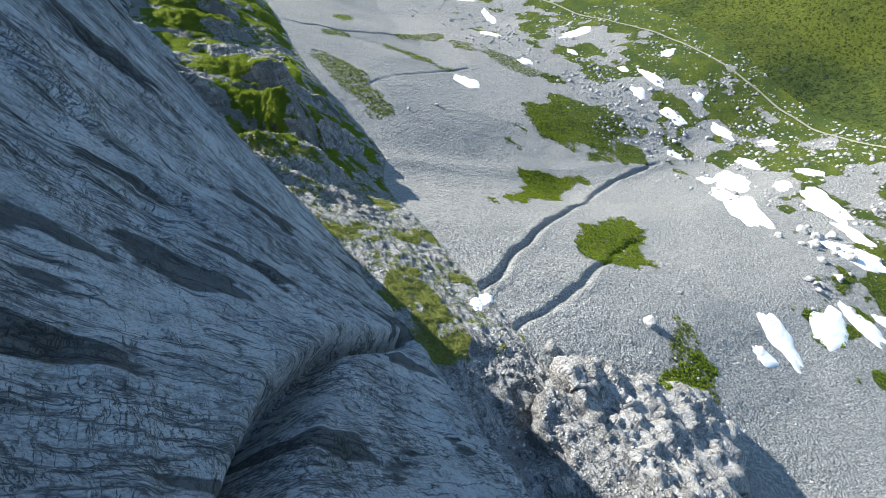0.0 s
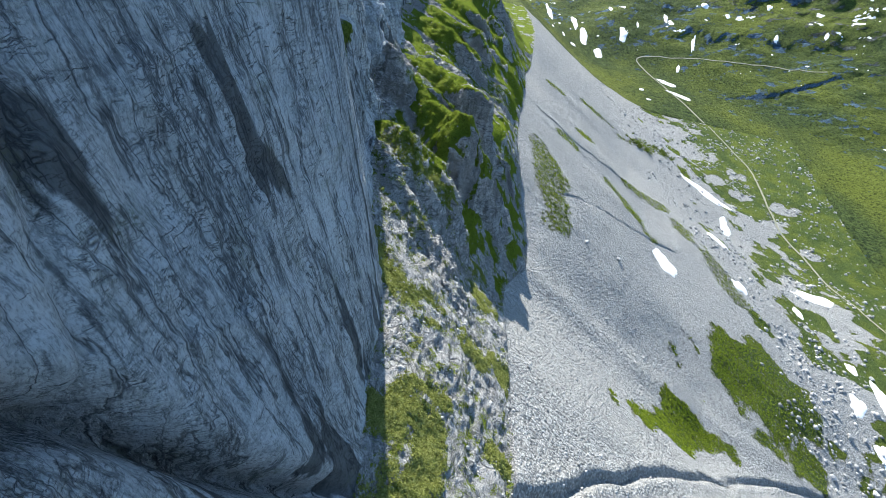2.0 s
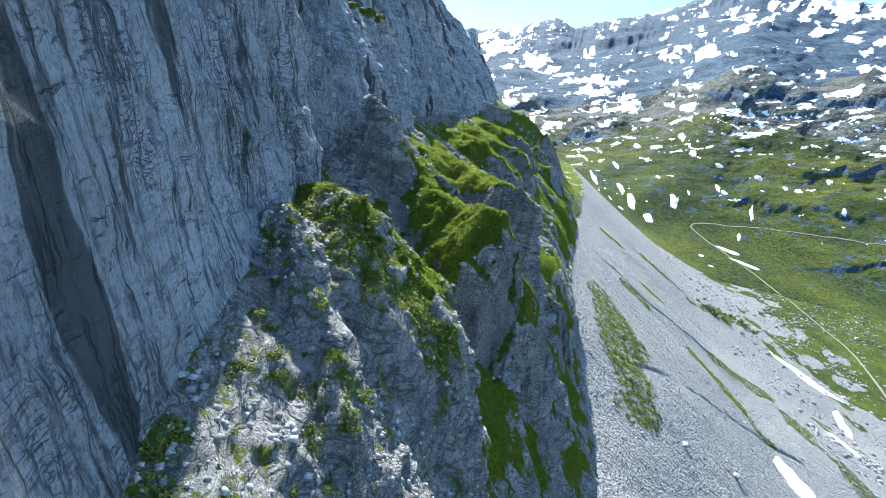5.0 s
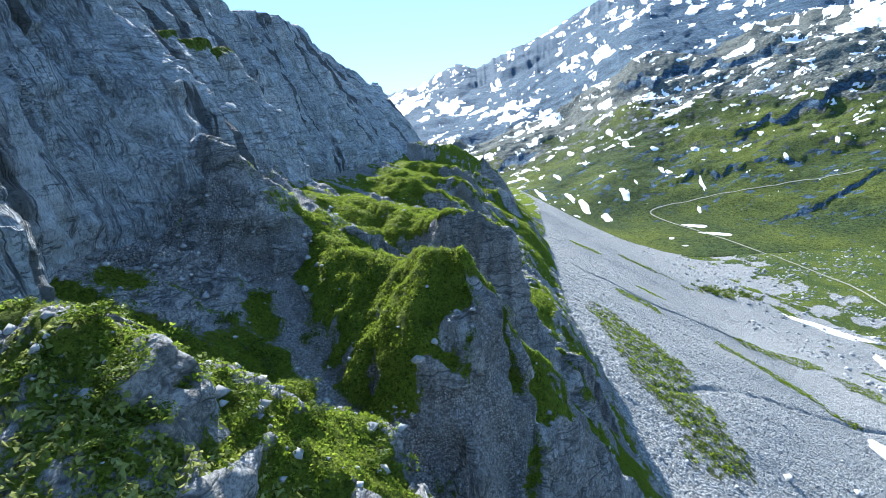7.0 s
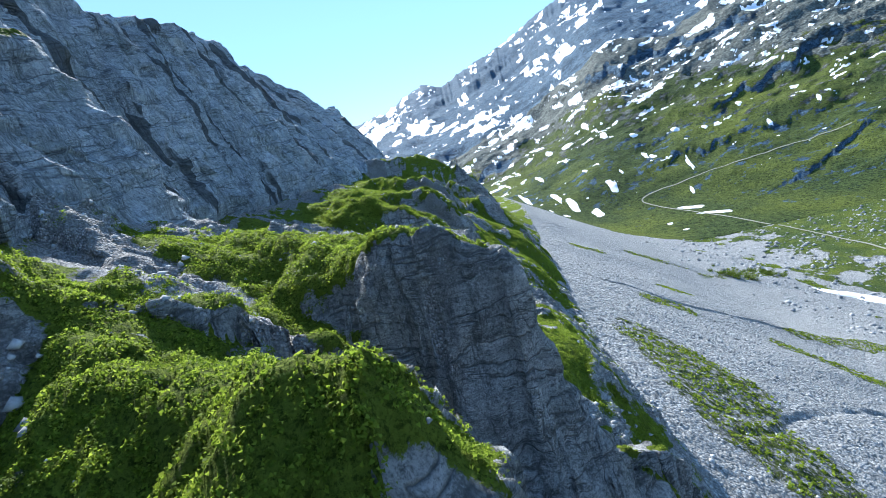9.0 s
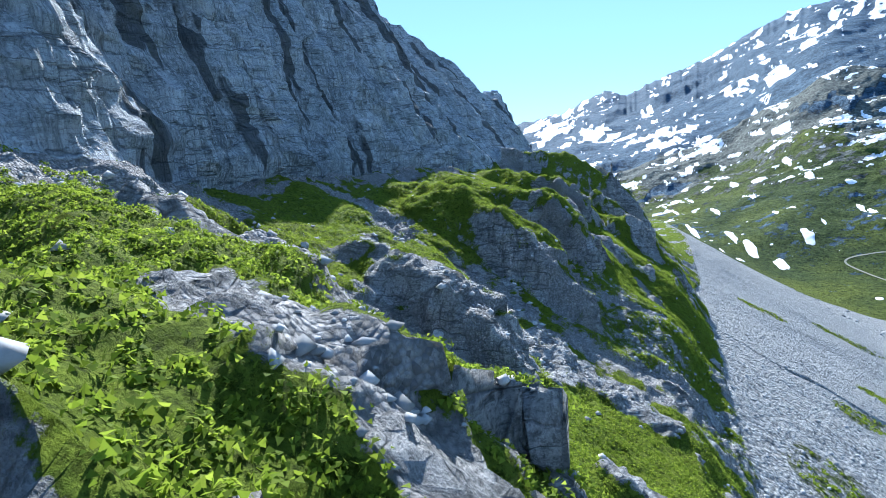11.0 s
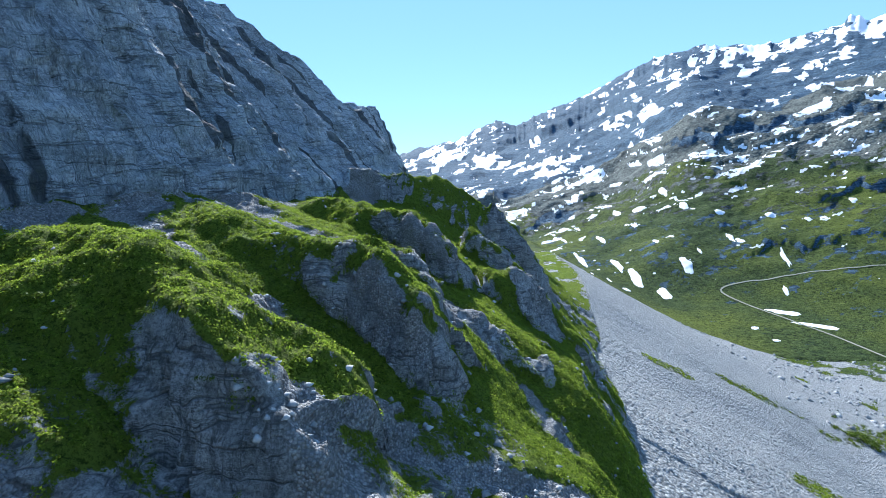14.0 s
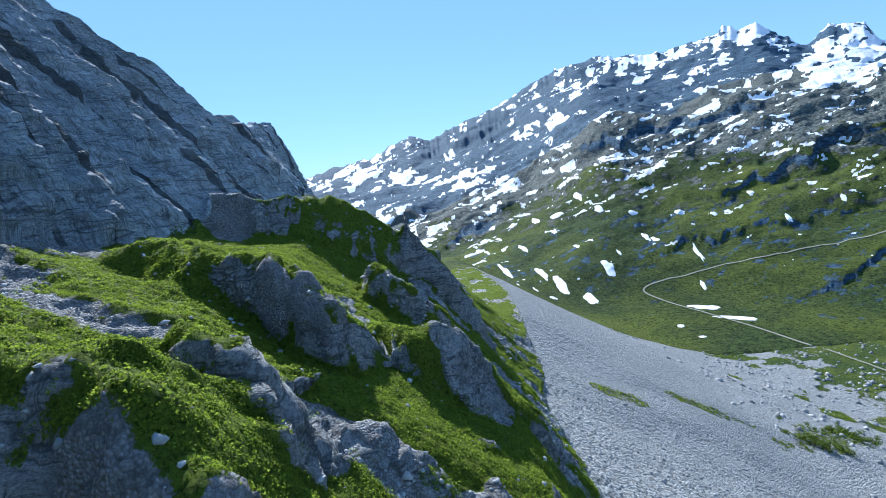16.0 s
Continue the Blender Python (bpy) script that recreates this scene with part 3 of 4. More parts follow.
TURF_PATCHES = [
    (163, 207, 44, 26, 30), (104, 156, 36, 12, 32), (184, 178, 13, 13, 0), (94, 95, 28, 14, 35), (66, 33, 14, 6, 20),
    (158, 292, 34, 11, -60), (96, 288, 24, 6, -40), (44, 240, 11, 28, 8), (53, 396, 11, 5, 30), (91, 428, 18, 5, 20), (144, 448, 30, 9, 40),
    (122, 330, 26, 7, 20), (60, 306, 12, 6, 40), (72, 345, 18, 5, 60), (75, 38, 16, 8, 60),
]
GULLIES = [
    ([(25, 68), (45, 85), (70, 106), (99, 127), (130, 147), (159, 161), (180, 166), (203, 171)], 1.9, 1.6),
    ([(24, 52), (39, 59), (58, 69), (78, 80), (100, 92), (122, 102)], 1.2, 1.6),
    ([(29, 312), (40, 309), (62, 311), (80, 317), (112, 328)], 0.9, 1.2),
    ([(40, 225), (70, 250), (104, 268), (140, 280)], 0.5, 1.2),
]


RIBS = [
    # bushy humps on the apron
    [(-13, 133, 107.5, 0.45, 1.4), (-9, 131, 107, 0.45, 1.3), (-3, 125, 102, 0.4, 1.1), (4, 117, 96, 0.4, 1.0), (10, 110, 90.5, 0.5, 1)],
    [(-11, 141, 107, 0.6, 1.2), (-5, 138.5, 106.5, 0.55, 1.2), (0, 143, 100.3, 0.5, 1.4), (3, 147.5, 95.5, 0.6, 2.2), (7, 150, 88.5, 1.4, 2.6), (11, 151, 80, 1.5, 2.5)],
    # the spur against the cliff
    [(-26, 178, 117, 1.6, 1.2), (-18, 175.5, 113, 1.8, 1.3), (-13.5, 177.5, 107, 1.4, 0.9), (-10, 179, 102.3, 0.9, 0.5)],
    # pale slab spur behind the knob
    [(-30, 199, 115, 1.2, 1.0), (-23, 196.5, 109.5, 1.3, 1.0), (-18, 194.5, 104.5, 1.1, 0.8), (-13, 192, 100, 0.8, 0.6)],
    # the green knob
    [(-14, 181, 103, 0.6, 0.4), (-9, 177.5, 101.3, 0.6, 0.5), (-3, 173, 99.4, 0.55, 0.9), (1.2, 171, 98.9, 0.6, 1.4), (5, 168.5, 100.6, 0.75, 1.6), (9, 167.5, 101, 1.1, 1.4), (11.5, 167.5, 95.5, 2.2, 1.0), (15, 169, 88, 2.0, 1.1), (20, 172, 77, 1.6, 1.4)],
    # the big slab behind it
    [(-14, 204, 101, 0.5, 0.2), (-5, 199, 98.6, 0.6, 0.25), (0.5, 195, 98, 0.6, 0.25), (3.5, 192, 98.7, 1.6, 0.2), (8, 189.5, 99.2, 3.6, 0.35), (12.5, 188.5, 97.2, 4.0, 0.7), (13.5, 188.5, 92.5, 4.0, 0.8), (15.7, 189, 86, 3.4, 0.7), (19, 191, 77.5, 2.2, 0.7)],
    # near outcrop and pale lump
    [(-14, 213, 92.3, 0.4, 0.3), (-7, 209, 90.8, 0.8, 0.35), (0, 207, 91, 1.2, 0.9), (5, 206.5, 90.5, 1.4, 1.0), (9, 208, 86.5, 1.5, 1.0)],
    [(-14, 238, 92, 0.5, 0.4), (-8, 233, 90.3, 0.9, 0.5), (-3, 230, 88.6, 1.9, 0.3), (1.5, 229, 86.6, 2.2, 0.3), (5, 229.5, 83.2, 2.0, 0.4), (9, 231, 76.5, 1.6, 0.5)],
    # three stepped ribs
    [(-22, 271, 95.6, 0.3, 0.35), (-12, 264, 93.3, 0.5, 0.5), (-4.3, 259.3, 91.8, 1.7, 0.8), (-1, 257.3, 89.6, 2.6, 0.55), (2, 256, 86.8, 2.8, 0.5), (6.2, 255.3, 80.3, 2.6, 0.3), (9.5, 254.5, 73, 2.0, 0.4)],
    [(-24, 290, 95, 0.35, 0.4), (-11, 284.3, 92.2, 0.7, 0.5), (-2.6, 281.5, 92.5, 2.6, 0.8), (1.5, 278.6, 90.2, 3.2, 1.0), (4.5, 276.2, 87.4, 3.2, 1.1), (7, 275, 80.5, 3.0, 0.7), (10, 274, 74, 2.0, 0.6)],
    [(-4, 293, 90, 1.0, 0.8), (0, 289, 88.8, 2.4, 1.2), (1.5, 288.5, 88, 2.6, 1.2), (3.5, 289.5, 84.6, 2.4, 1.1), (5.5, 291, 80.5, 2, 1)],
    [(-20, 319, 94, 0.4, 0.4), (-9, 313, 91.6, 0.9, 0.5), (-4.8, 311, 91.6, 2.6, 0.9), (-2.8, 309.6, 91.9, 3.2, 1.2), (0, 308, 88.9, 3.2, 1.1), (3, 306.3, 86.2, 3.2, 1.1), (6, 305.5, 79.5, 3, 1), (9, 305, 74, 2, 1)],
    # green mound and the last crest with its horn
    [(4, 317, 80.8, 1.4, 0.7), (8.5, 313.5, 81, 1.5, 0.6), (14, 319, 79, 1.5, 0.8), (19, 318.6, 70.5, 1.4, 1)],
    [(-30, 350, 98.5, 1.9, 0.5), (-23.5, 356, 97.4, 2.4, 0.4), (-10, 364, 95, 1.1, 0.5), (-2, 366, 91.2, 1.3, 0.9), (3.6, 366, 86.5, 1.8, 1.4), (4.9, 366, 88.4, 2.4, 2.4), (5.6, 366, 91.2, 3.5, 3.5), (6.4, 366, 87, 3, 3), (8.5, 366, 83.4, 2.2, 2), (15.8, 365, 73.2, 2.0, 1.4), (21.6, 365, 58.5, 1.8, 1), (26, 366, 49, 1.5, 1)],
    [(2, 336, 85.5, 1.6, 1), (7, 334, 82.5, 1.8, 1), (14, 336, 74, 1.6, 1), (19, 338, 64, 1.5, 1)],
]
# debris chutes: line in the plan, width
CHUTES = [
    ([(-31, 259), (-22, 256), (-14, 252), (-8, 249), (-2, 247), (4, 246), (10, 249), (17, 254), (24, 258)], 2.2),
    ([(-9, 276), (-4, 271), (1, 269), (6, 266.5), (12, 268), (18, 272)], 1.5),
    ([(-28, 284), (-20, 279), (-13, 275), (-8, 272)], 1.6),
    ([(-34, 312), (-28, 305), (-20, 300), (-12, 297), (-6, 296)], 1.8),
    ([(-20, 198), (-14, 193), (-8, 189), (-3, 185), (2, 181), (8, 179)], 2.4),
    ([(-18, 170), (-11, 168), (-6, 162), (-1, 158), (4, 156), (9, 157)], 2.0),
    ([(-20, 152), (-14, 150), (-8, 149), (-3, 152), (2, 154)], 1.6),
    ([(-33, 236), (-26, 229), (-20, 226), (-10, 224), (0, 222)], 1.8),
    ([(9, 291), (14, 288), (20, 284)], 1.2),
]
spur = oval(X, Y, 40, 14, 22, 24, 0, 77) * (1 - on_wall)
wx_, wy_ = X + 0.6 * fbm(X / 6, Y / 6, None, 3, 31), Y + 0.8 * fbm(X / 6, Y / 6, None, 3, 32)
jag = 0.7 * ridged(X / 7, Y / 7, None, 3, 21)
raised = Z.copy()
for r_ in RIBS:
    top_ = tent(wx_, wy_, r_) + jag + 0.3
    raised = np.where(top_ > raised - 4, np.maximum(raised, top_), raised)
keep = step(0.15, 0.6, on_ledge) * (1 - step(N_WALL + 242, N_WALL + 285, col))
Z = Z + (raised - Z) * keep + 8.5 * spur

P = np.stack([X, Y, Z], -1)
du = np.gradient(P, axis=1)
dv = np.gradient(P, axis=0)
Nn = np.cross(du, dv)
Nn /= np.linalg.norm(Nn, axis=-1, keepdims=True) + 1e-9
Nn *= np.sign(Nn[..., 2:3] + 1e-6)
slope = 1 - Nn[..., 2]

# rock relief: buttresses and slabs, inclined beds, broken blocks
chute = 0 * X
for pts, width in CHUTES:
    dist, pos = near_line(X + 2.0 * vnoise(X / 6, Y / 6, seed=37), Y + 2.0 * vnoise(X / 6, Y / 6, seed=38), pts)
    chute = np.maximum(chute, (1 - step(0.3 * width, 1.5 * width, dist * (1 + 0.6 * fbm(X / 2.5, Y / 2.5, None, 3, 40)))) * on_ledge)
mixed = oval(X, Y, 12, 258, 10, 20, 0, 88) * on_ledge
foot_talus = step(13, 2, X - xb) * step(-0.25, 0.3, fbm(X / 6, Y / 8, None, 4, 39) + 0.25 - 0.05 * (X - xb)) * on_ledge * step(130, 150, Y)
bed = (X * 0.35 + Y * 0.5 + Z * 0.8)

rock = 0.6 * fbm(X / 30, Y / 30, Z / 34, 3, 3) + 0.3 * ridged(X / 9 + Y / 30, Y / 9, Z / 16, 3, 7) + 0.22 * ridged(X / 2.6, Y / 2.2, Z / 4.5, 3, 19)
strike = 0.62 * X + 0.78 * Y + 0.25 * Z
crag = 0.8 * fbm(X / 13, Y / 13, Z / 13, 3, 23) + 0.75 * ridged(X / 5, Y / 5, Z / 4, 3, 27) + 1.0 * np.abs(vnoise(strike / 1.7, X / 11, Z / 6, seed=28)) + 0.5 * ridged(X / 1.6, Y / 1.6, Z / 2.6, 2, 29)
turf = 0.7 * fbm(X / 11, Y / 11, None, 3, 41) + 0.16 * fbm(X / 1.6, Y / 1.6, None, 3, 43)
flow = X * 0.25 + Y
stones = 0.8 * fbm(X / 38, Y / 30, None, 3, 51) + 0.10 * ridged(X / 90, flow / 5, None, 3, 53) + 0.10 * fbm(X / 1.6, Y / 1.6, None, 2, 55)
channel = 0 * X
for pts, depth, width in GULLIES:
    dist, pos = near_line(X + 1.1 * vnoise(X / 7, Y / 7, seed=57), Y + 1.1 * vnoise(X / 7, Y / 7, seed=58), pts)
    cutd = depth * np.clip(1 - dist / width, 0, 1) * step(0, 0.06, pos) * (1 - step(0.85, 1, pos)) - 0.15 * depth * np.exp(-((dist - 1.5 * width) / width) ** 2)
    channel = channel + cutd
stones = stones - channel
knob = oval(X, Y, 2, 167, 12, 9, -10, 91)
grass = 1 - step(0.36, 0.54, slope - 0.07 * step(198, 216, Y) - 0.22 * knob + 0.13 * fbm(X / 6, Y / 6, Z / 6, 3, 61))
facing = (0.35 - 0.3 * knob) * step(0.55, 0.78, -Nn[..., 1] - 0.2 * Nn[..., 0] + 0.2 * fbm(X / 5, Y / 5, Z / 5, 3, 63))
outcrop = step(0.42, 0.62, fbm(X / 7, Y / 7, None, 4, 65)) * step(-14, -4, X - crest_x(Yr))
slabs = step(-9, -15, X) * step(122, 130, Y) * (1 - step(172, 186, Y)) * step(-0.45, 0.25, fbm(X / 8, Y / 8, None, 3, 69))
broken = step(-0.1, 0.5, fbm(X / 6, Y / 6, None, 4, 73)) * step(225, 232, Y) * (1 - step(252, 258, Y)) * step(-24, -14, X)
bare_rock = np.maximum.reduce([oval(X, Y, 0, 229, 10, 6, 0, 92), oval(X, Y, -1, 207, 12, 4, 0, 93), oval(X, Y, 5, 255, 5, 4, -20, 94), 0.8 * oval(X, Y, -14, 190, 7, 6, 0, 95), oval(X, Y, 4, 290, 3, 3, 0, 96)])
grass = grass * on_ledge * (1 - 0.85 * bare_rock) * (1 - facing) * (1 - 0.8 * outcrop) * (1 - 0.75 * slabs) * (1 - 0.7 * broken) * (1 - 0.85 * chute) * (1 - 0.8 * foot_talus) * step(46, 54, Y) * (1 - 0.45 * mixed)
apron = step(45, 60, Y) * (1 - step(128, 146, Y)) * on_ledge * (1 - step(0.62, 0.8, slope))
grass = np.maximum(grass * (1 - 0.6 * apron), apron * (0.36 - 0.08 * step(100, 115, Y) + 0.32 * fbm(X / 5, Y / 7, None, 4, 67)))
cleft_d, _ = near_line(Y, Z, [(12, 166), (26, 155), (33, 146), (42, 135), (47, 122), (54, 108), (60, 96)])
cleft_in = np.exp(-(cleft_d / 1.3) ** 2) * on_wall
over_h = Z - np.interp(Y, [12, 26, 33, 42, 47, 54, 60], [166, 155, 146, 135, 122, 108, 96])
over = step(0, 2.2, over_h) * np.exp(-np.maximum(over_h, 0) / 22) * np.exp(-((Y - 30) / 18.0) ** 2) * on_wall
cave = step(0, 1.0, -over_h) * (1 - step(2.0, 6.5, -over_h)) * np.exp(-((Y - 25) / 9.0) ** 2) * on_wall
cut2_d, _ = near_line(Y, Z, [(42, 136), (48, 150), (58, 172), (64, 186)])
folds = 0.45 * np.abs(vnoise((Y * 0.75 + Z * 0.66) / 7.5, X / 40 + Z / 60, seed=14)) + 0.5 * np.abs(vnoise((Y * 0.8 + Z * 0.6) / 2.6, Z / 30, X / 30, seed=15))
blocks = 0.35 * step(-0.08, 0.08, vnoise(Y / 1.9, (Z + 0.3 * Y) / 10, seed=44)) + 0.3 * step(-0.1, 0.1, vnoise(Y / 3.4, (Z - 0.4 * Y) / 4.5, seed=45))
slab = blocks + 0.5 * step(-0.1, 0.1, vnoise(Y / 13, (Z + 0.5 * Y) / 16, seed=16)) + 0.3 * step(-0.06, 0.06, vnoise(Y / 5, (Z + 0.5 * Y) / 7, seed=17))
near_wall = 1 - step(95, 130, Y)
rock = rock * (1 - 0.6 * near_wall)
smooth_wall = 1 - 0.75 * np.exp(-((Y - 92) / 13) ** 2)
shelf_z = 127 + 0.8 * fbm(Y / 6, 0 * Y, None, 3, 47)
shelf_y = step(112, 119, Y) * (1 - step(136, 143, Y)) + step(192, 198, Y) * (1 - step(212, 220, Y))
shelf = np.exp(-((Z - shelf_z) / 1.5) ** 2) * shelf_y * on_wall
rock = rock - 2.6 * step(0, 2.2, Z - shelf_z) * (1 - step(10, 26, Z - shelf_z)) * shelf_y * on_wall
rock = rock + (folds * (1 - 0.7 * near_wall) + slab * (1 + 0.5 * near_wall) - 0.6) * on_wall * smooth_wall - 10.0 * cleft_in + 3.4 * over - 10.0 * cave - 1.6 * np.exp(-(cut2_d / 0.9) ** 2) * on_wall
disp = 1.1 * crag * spur * on_scree - 0.7 * chute + rock * on_wall * (0.6 + 1.2 * step(110, 160, Y)) + 0.72 * (crag - 0.9) * on_ledge * (1 - grass) + turf * on_ledge * grass + stones * on_scree
hewn = 0.8 * step(-0.06, 0.06, vnoise((0.6 * Y + Z) / 1.6, X / 6, seed=74)) + 0.6 * step(-0.06, 0.06, vnoise((Y - 0.6 * Z) / 2.4, X / 3, seed=75)) - 0.7
disp = disp + hewn * slabs * on_ledge * (1 - grass)
P = P + Nn * disp[..., None]
debris = np.clip(on_scree + on_ledge * step(0.2, 0.8, fbm(X / 9, Y / 9, None, 3, 71)) * 0.6 + 0.9 * chute + 0.7 * foot_talus + 0.35 * mixed, 0, 1) * (1 - spur)
grass_s = 0 * X
for k, o_ in enumerate(TURF_PATCHES):
    grass_s = np.maximum(grass_s, (0.68 if k < 5 else 0.5) * oval(X, Y, *o_, seed=3 * k))
meadow = step(0.05, 0.5, (X - 240 + 0.1 * (Y - 150) + 85 * (1 - step(15, 110, Y))) / 75 + 0.9 * fbm(X / 20, Y / 20, None, 5, 83))
grass_s = on_scree * np.maximum(grass_s, meadow)
grass_all = np.clip(grass + grass_s + 0.9 * shelf, 0, 1)
zero = 0 * X
attrs = lambda a, b: [("grass", grass_all[:, a:b]), ("debris", debris[:, a:b]), ("snow", zero[:, a:b])]
c1, c2 = N_WALL, N_WALL + 300
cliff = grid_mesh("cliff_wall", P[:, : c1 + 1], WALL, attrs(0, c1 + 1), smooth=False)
tagged(cliff, "tall grey limestone cliff wall, cracked and mostly in shade", "cliff", kind="structure")
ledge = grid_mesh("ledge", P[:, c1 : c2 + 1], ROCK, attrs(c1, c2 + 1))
tagged(ledge, "rocky ledge with turf, ribs and gullies below the cliff", "ledge", kind="structure")
ground = grid_mesh("ground", P[:, c2:], SCREE, attrs(c2, P.shape[1]))
tagged(ground, "pale grey scree slope running down to the valley", "scree", kind="structure")

# ---- far side of the valley and the mountains ----
REF = (14.9, 258.9, 98.5)
AZ = np.array([-100, -40, -14.81, -12.65, -10.18, -7.09, -3.85, -2.26, -0.18, 3.7, 7.45, 11.2, 14.24, 18.21, 22.49, 25.58, 29.02, 29.37, 30.41, 32.0, 33.94, 36.02, 36.44, 37.44, 39.93, 41.32, 43, 60, 130])
SKY = np.array([3, 3, 0.91, 1.56, 2.2, 2.58, 3.92, 4.47, 3.81, 5.47, 6.5, 8.32, 9.69, 9.95, 9.45, 9.56, 10.17, 10.78, 10.26, 10.4, 9.02, 7.63, 8.0, 9.02, 8.56, 6.78, 6.5, 7, 8])
az = np.concatenate([np.arange(-60, -16, 0.8), np.arange(-16, 50, 0.1), np.arange(50, 130, 0.6)])[:, None]
rr = np.concatenate([np.geomspace(250, 440, 40, endpoint=False), np.geomspace(440, 1080, 170, endpoint=False), np.geomspace(1080, 5200, 170)])[None]
bear = 0.965 * az - 1.6
e_sky = np.interp(az, AZ, SKY) + 0.16 * ridged(az / 1.1, 0 * az, None, 5, 91) - 0.05
r_sky = 4200 + 250 * fbm(az / 6, 0 * az + 5, None, 2, 92)
e_foot = np.interp(az, [-60, -15, 2, 13, 22, 35, 60, 130], [-8, -12.5, -14.6, -15.4, -16, -17.5, -19, -19])
e_sh = np.interp(az, [-60, -15, -1.5, 8.9, 12.3, 13.9, 15.4, 18.5, 21.6, 23.9, 27, 33, 40, 60, 130], [-3, -3.5, -3.8, -1.2, 0.7, 2.2, 3.6, 4.5, 4.4, 3.8, 4.0, 4.4, 4.2, 4.5, 6])
lr = np.log(rr)
wide = np.exp(-((az - az.T) / 2.2) ** 2) * np.gradient(az[:, 0])[None]
e_smooth = (wide @ e_sky) / wide.sum(1, keepdims=True)
e_sh = (wide @ e_sh) / wide.sum(1, keepdims=True)
lu, lv = np.radians(az) * 9 + 0 * lr, lr * 9 + 0 * az
k1_ = np.clip((lr - np.log(470)) / np.log(1080 / 470), 0, 1) ** 0.9
k2_ = np.clip((lr - np.log(1080)) / (np.log(r_sky) - np.log(1080)), 0, 1)
el = e_foot + (e_sh - e_foot) * k1_ + (e_smooth - e_sh) * k2_**1.15 + (e_sky - e_smooth) * k2_**6
# the hill's shoulder hides the foot of the mountain behind it
behind = step(0.0, 0.03, k2_) * (1 - step(0.1, 0.3, k2_)) * step(2, 8, az) * (1 - step(24, 28, az))
el = el - 0.9 * behind + 0.35 * fbm(lu * 1.6, lv * 1.6, None, 4, 98) * step(0.3, 0.8, k1_) * (1 - step(0.05, 0.3, k2_))
# dark cliff bands that climb across the slopes
band = 0 * el
for a0, b0, a1, b1, lift_ in ((26.9, -5.6, 42, 0.6, 0.2), (33, -17, 46, -6.5, 0.16), (-1, -7.6, 7, -4.8, 0.3), (16, -7.6, 34, -5.0, 0.12), (20, -10.6, 40, -6.5, 0.12), (14, 1.0, 34, 3.4, 0.25), (-4, 1.8, 14, 5.6, 0.2)):
    lift_a = lift_ * step(a0 - 1, a0 + 5, az) * (1 - step(a1 - 5, a1 + 2, az)) * (1 - step(0.8, 1, k2_))
    off = el - (b0 + (az - a0) * (b1 - b0) / (a1 - a0)) + 0.6 * fbm(az / 1.5, el / 3, None, 4, 131)
    band = np.maximum(band, (lift_a > 0.02) * np.exp(-(off / 0.3) ** 2) * np.minimum(1, 4 * lift_a))
    el = el + lift_a * np.tanh(off / 0.22) * np.exp(-(off / 2.5) ** 2)
# inclined beds: gentle benches with steep steps between them
tread = 0 * el
for period, size_, seed in ((1.55, 0.5, 5), (0.6, 0.4, 6)):
    h_ = (el - 0.33 * az) / period + 0.9 * fbm(lu * 0.6, lv * 0.6, None, 4, 93 + seed)
    fr = h_ - np.floor(h_)
    prof_ = np.where(fr < 0.66, 0.3 * fr / 0.66, 0.3 + 0.7 * (fr - 0.66) / 0.34)
    amount = size_ * (1 - step(0.88, 0.97, k2_)) * step(-0.3, 0.3, fbm(lu * 0.7, lv * 0.7, None, 3, 110 + seed) + 0.35 * k2_ - 0.1) * (0.25 + 0.75 * step(0.35, 1, k1_)) * step(0.02, 0.2, k1_)
    el = el + amount * (prof_ - fr) * period
    tread = tread + 0.5 * amount * np.where(fr < 0.6, 1, -1.3)
fx = REF[0] + rr * np.sin(np.radians(bear))
fy = REF[1] + rr * np.cos(np.radians(bear))
kb = step(450, 560, rr + 0 * az)
zf = REF[2] + rr * np.tan(np.radians(0.965 * el - 0.55))
fade = (1 - step(0.9, 0.985, rr / r_sky)) * kb
rough = 0.006 * fbm(lu * 1.2, lv * 1.2, None, 6, 95, 0.48) * (0.6 + k1_ - 1.1 * k2_) + 0.004 * ridged(lu * 0.7 + 0.3 * lv, lv * 0.45, None, 5, 97, 0.5) * k2_
zf = zf + fade * rr * rough
zf = np.where(rr > r_sky, REF[2] + r_sky * np.tan(np.radians(0.965 * e_sky - 0.55)) - 0.8 * (rr - r_sky), zf)
near_z = valley(np.maximum(fx, foot_x(np.clip(fy, -200, 700))), np.clip(fy, -200, 700))
zf = near_z * (1 - kb) + zf * kb
inside = (fx < 328) & (fy < 597)
zf = np.where(inside, zf - 7, zf - 0.4)
Pf = np.stack([fx, fy, zf], -1)
gu, gv = np.gradient(Pf, axis=1), np.gradient(Pf, axis=0)
nf = np.cross(gu, gv)
nf /= np.linalg.norm(nf, axis=-1, keepdims=True) + 1e-9
sl = 1 - np.abs(nf[..., 2])
e_gr = np.interp(az, [-60, -15, 3, 12, 25, 33, 38, 60], [-9, -9, -6, -1.6, -0.4, 0.2, 0.8, 1.5])
lie = el - 0.33 * az
spots = 0.55 * fbm(az / (2.0 - 0.8 * k2_), lie / 0.4, None, 5, 101) + 0.4 * k2_ * fbm(az / 0.5 - 0.5 * el, el / 1.7, None, 4, 106) + 0.45 * k2_ * fbm(az / 4, lie / 1.1, None, 3, 102) + 0.35 * fbm(az / 0.4 + 3 * lie, el / 0.3, None, 3, 104)
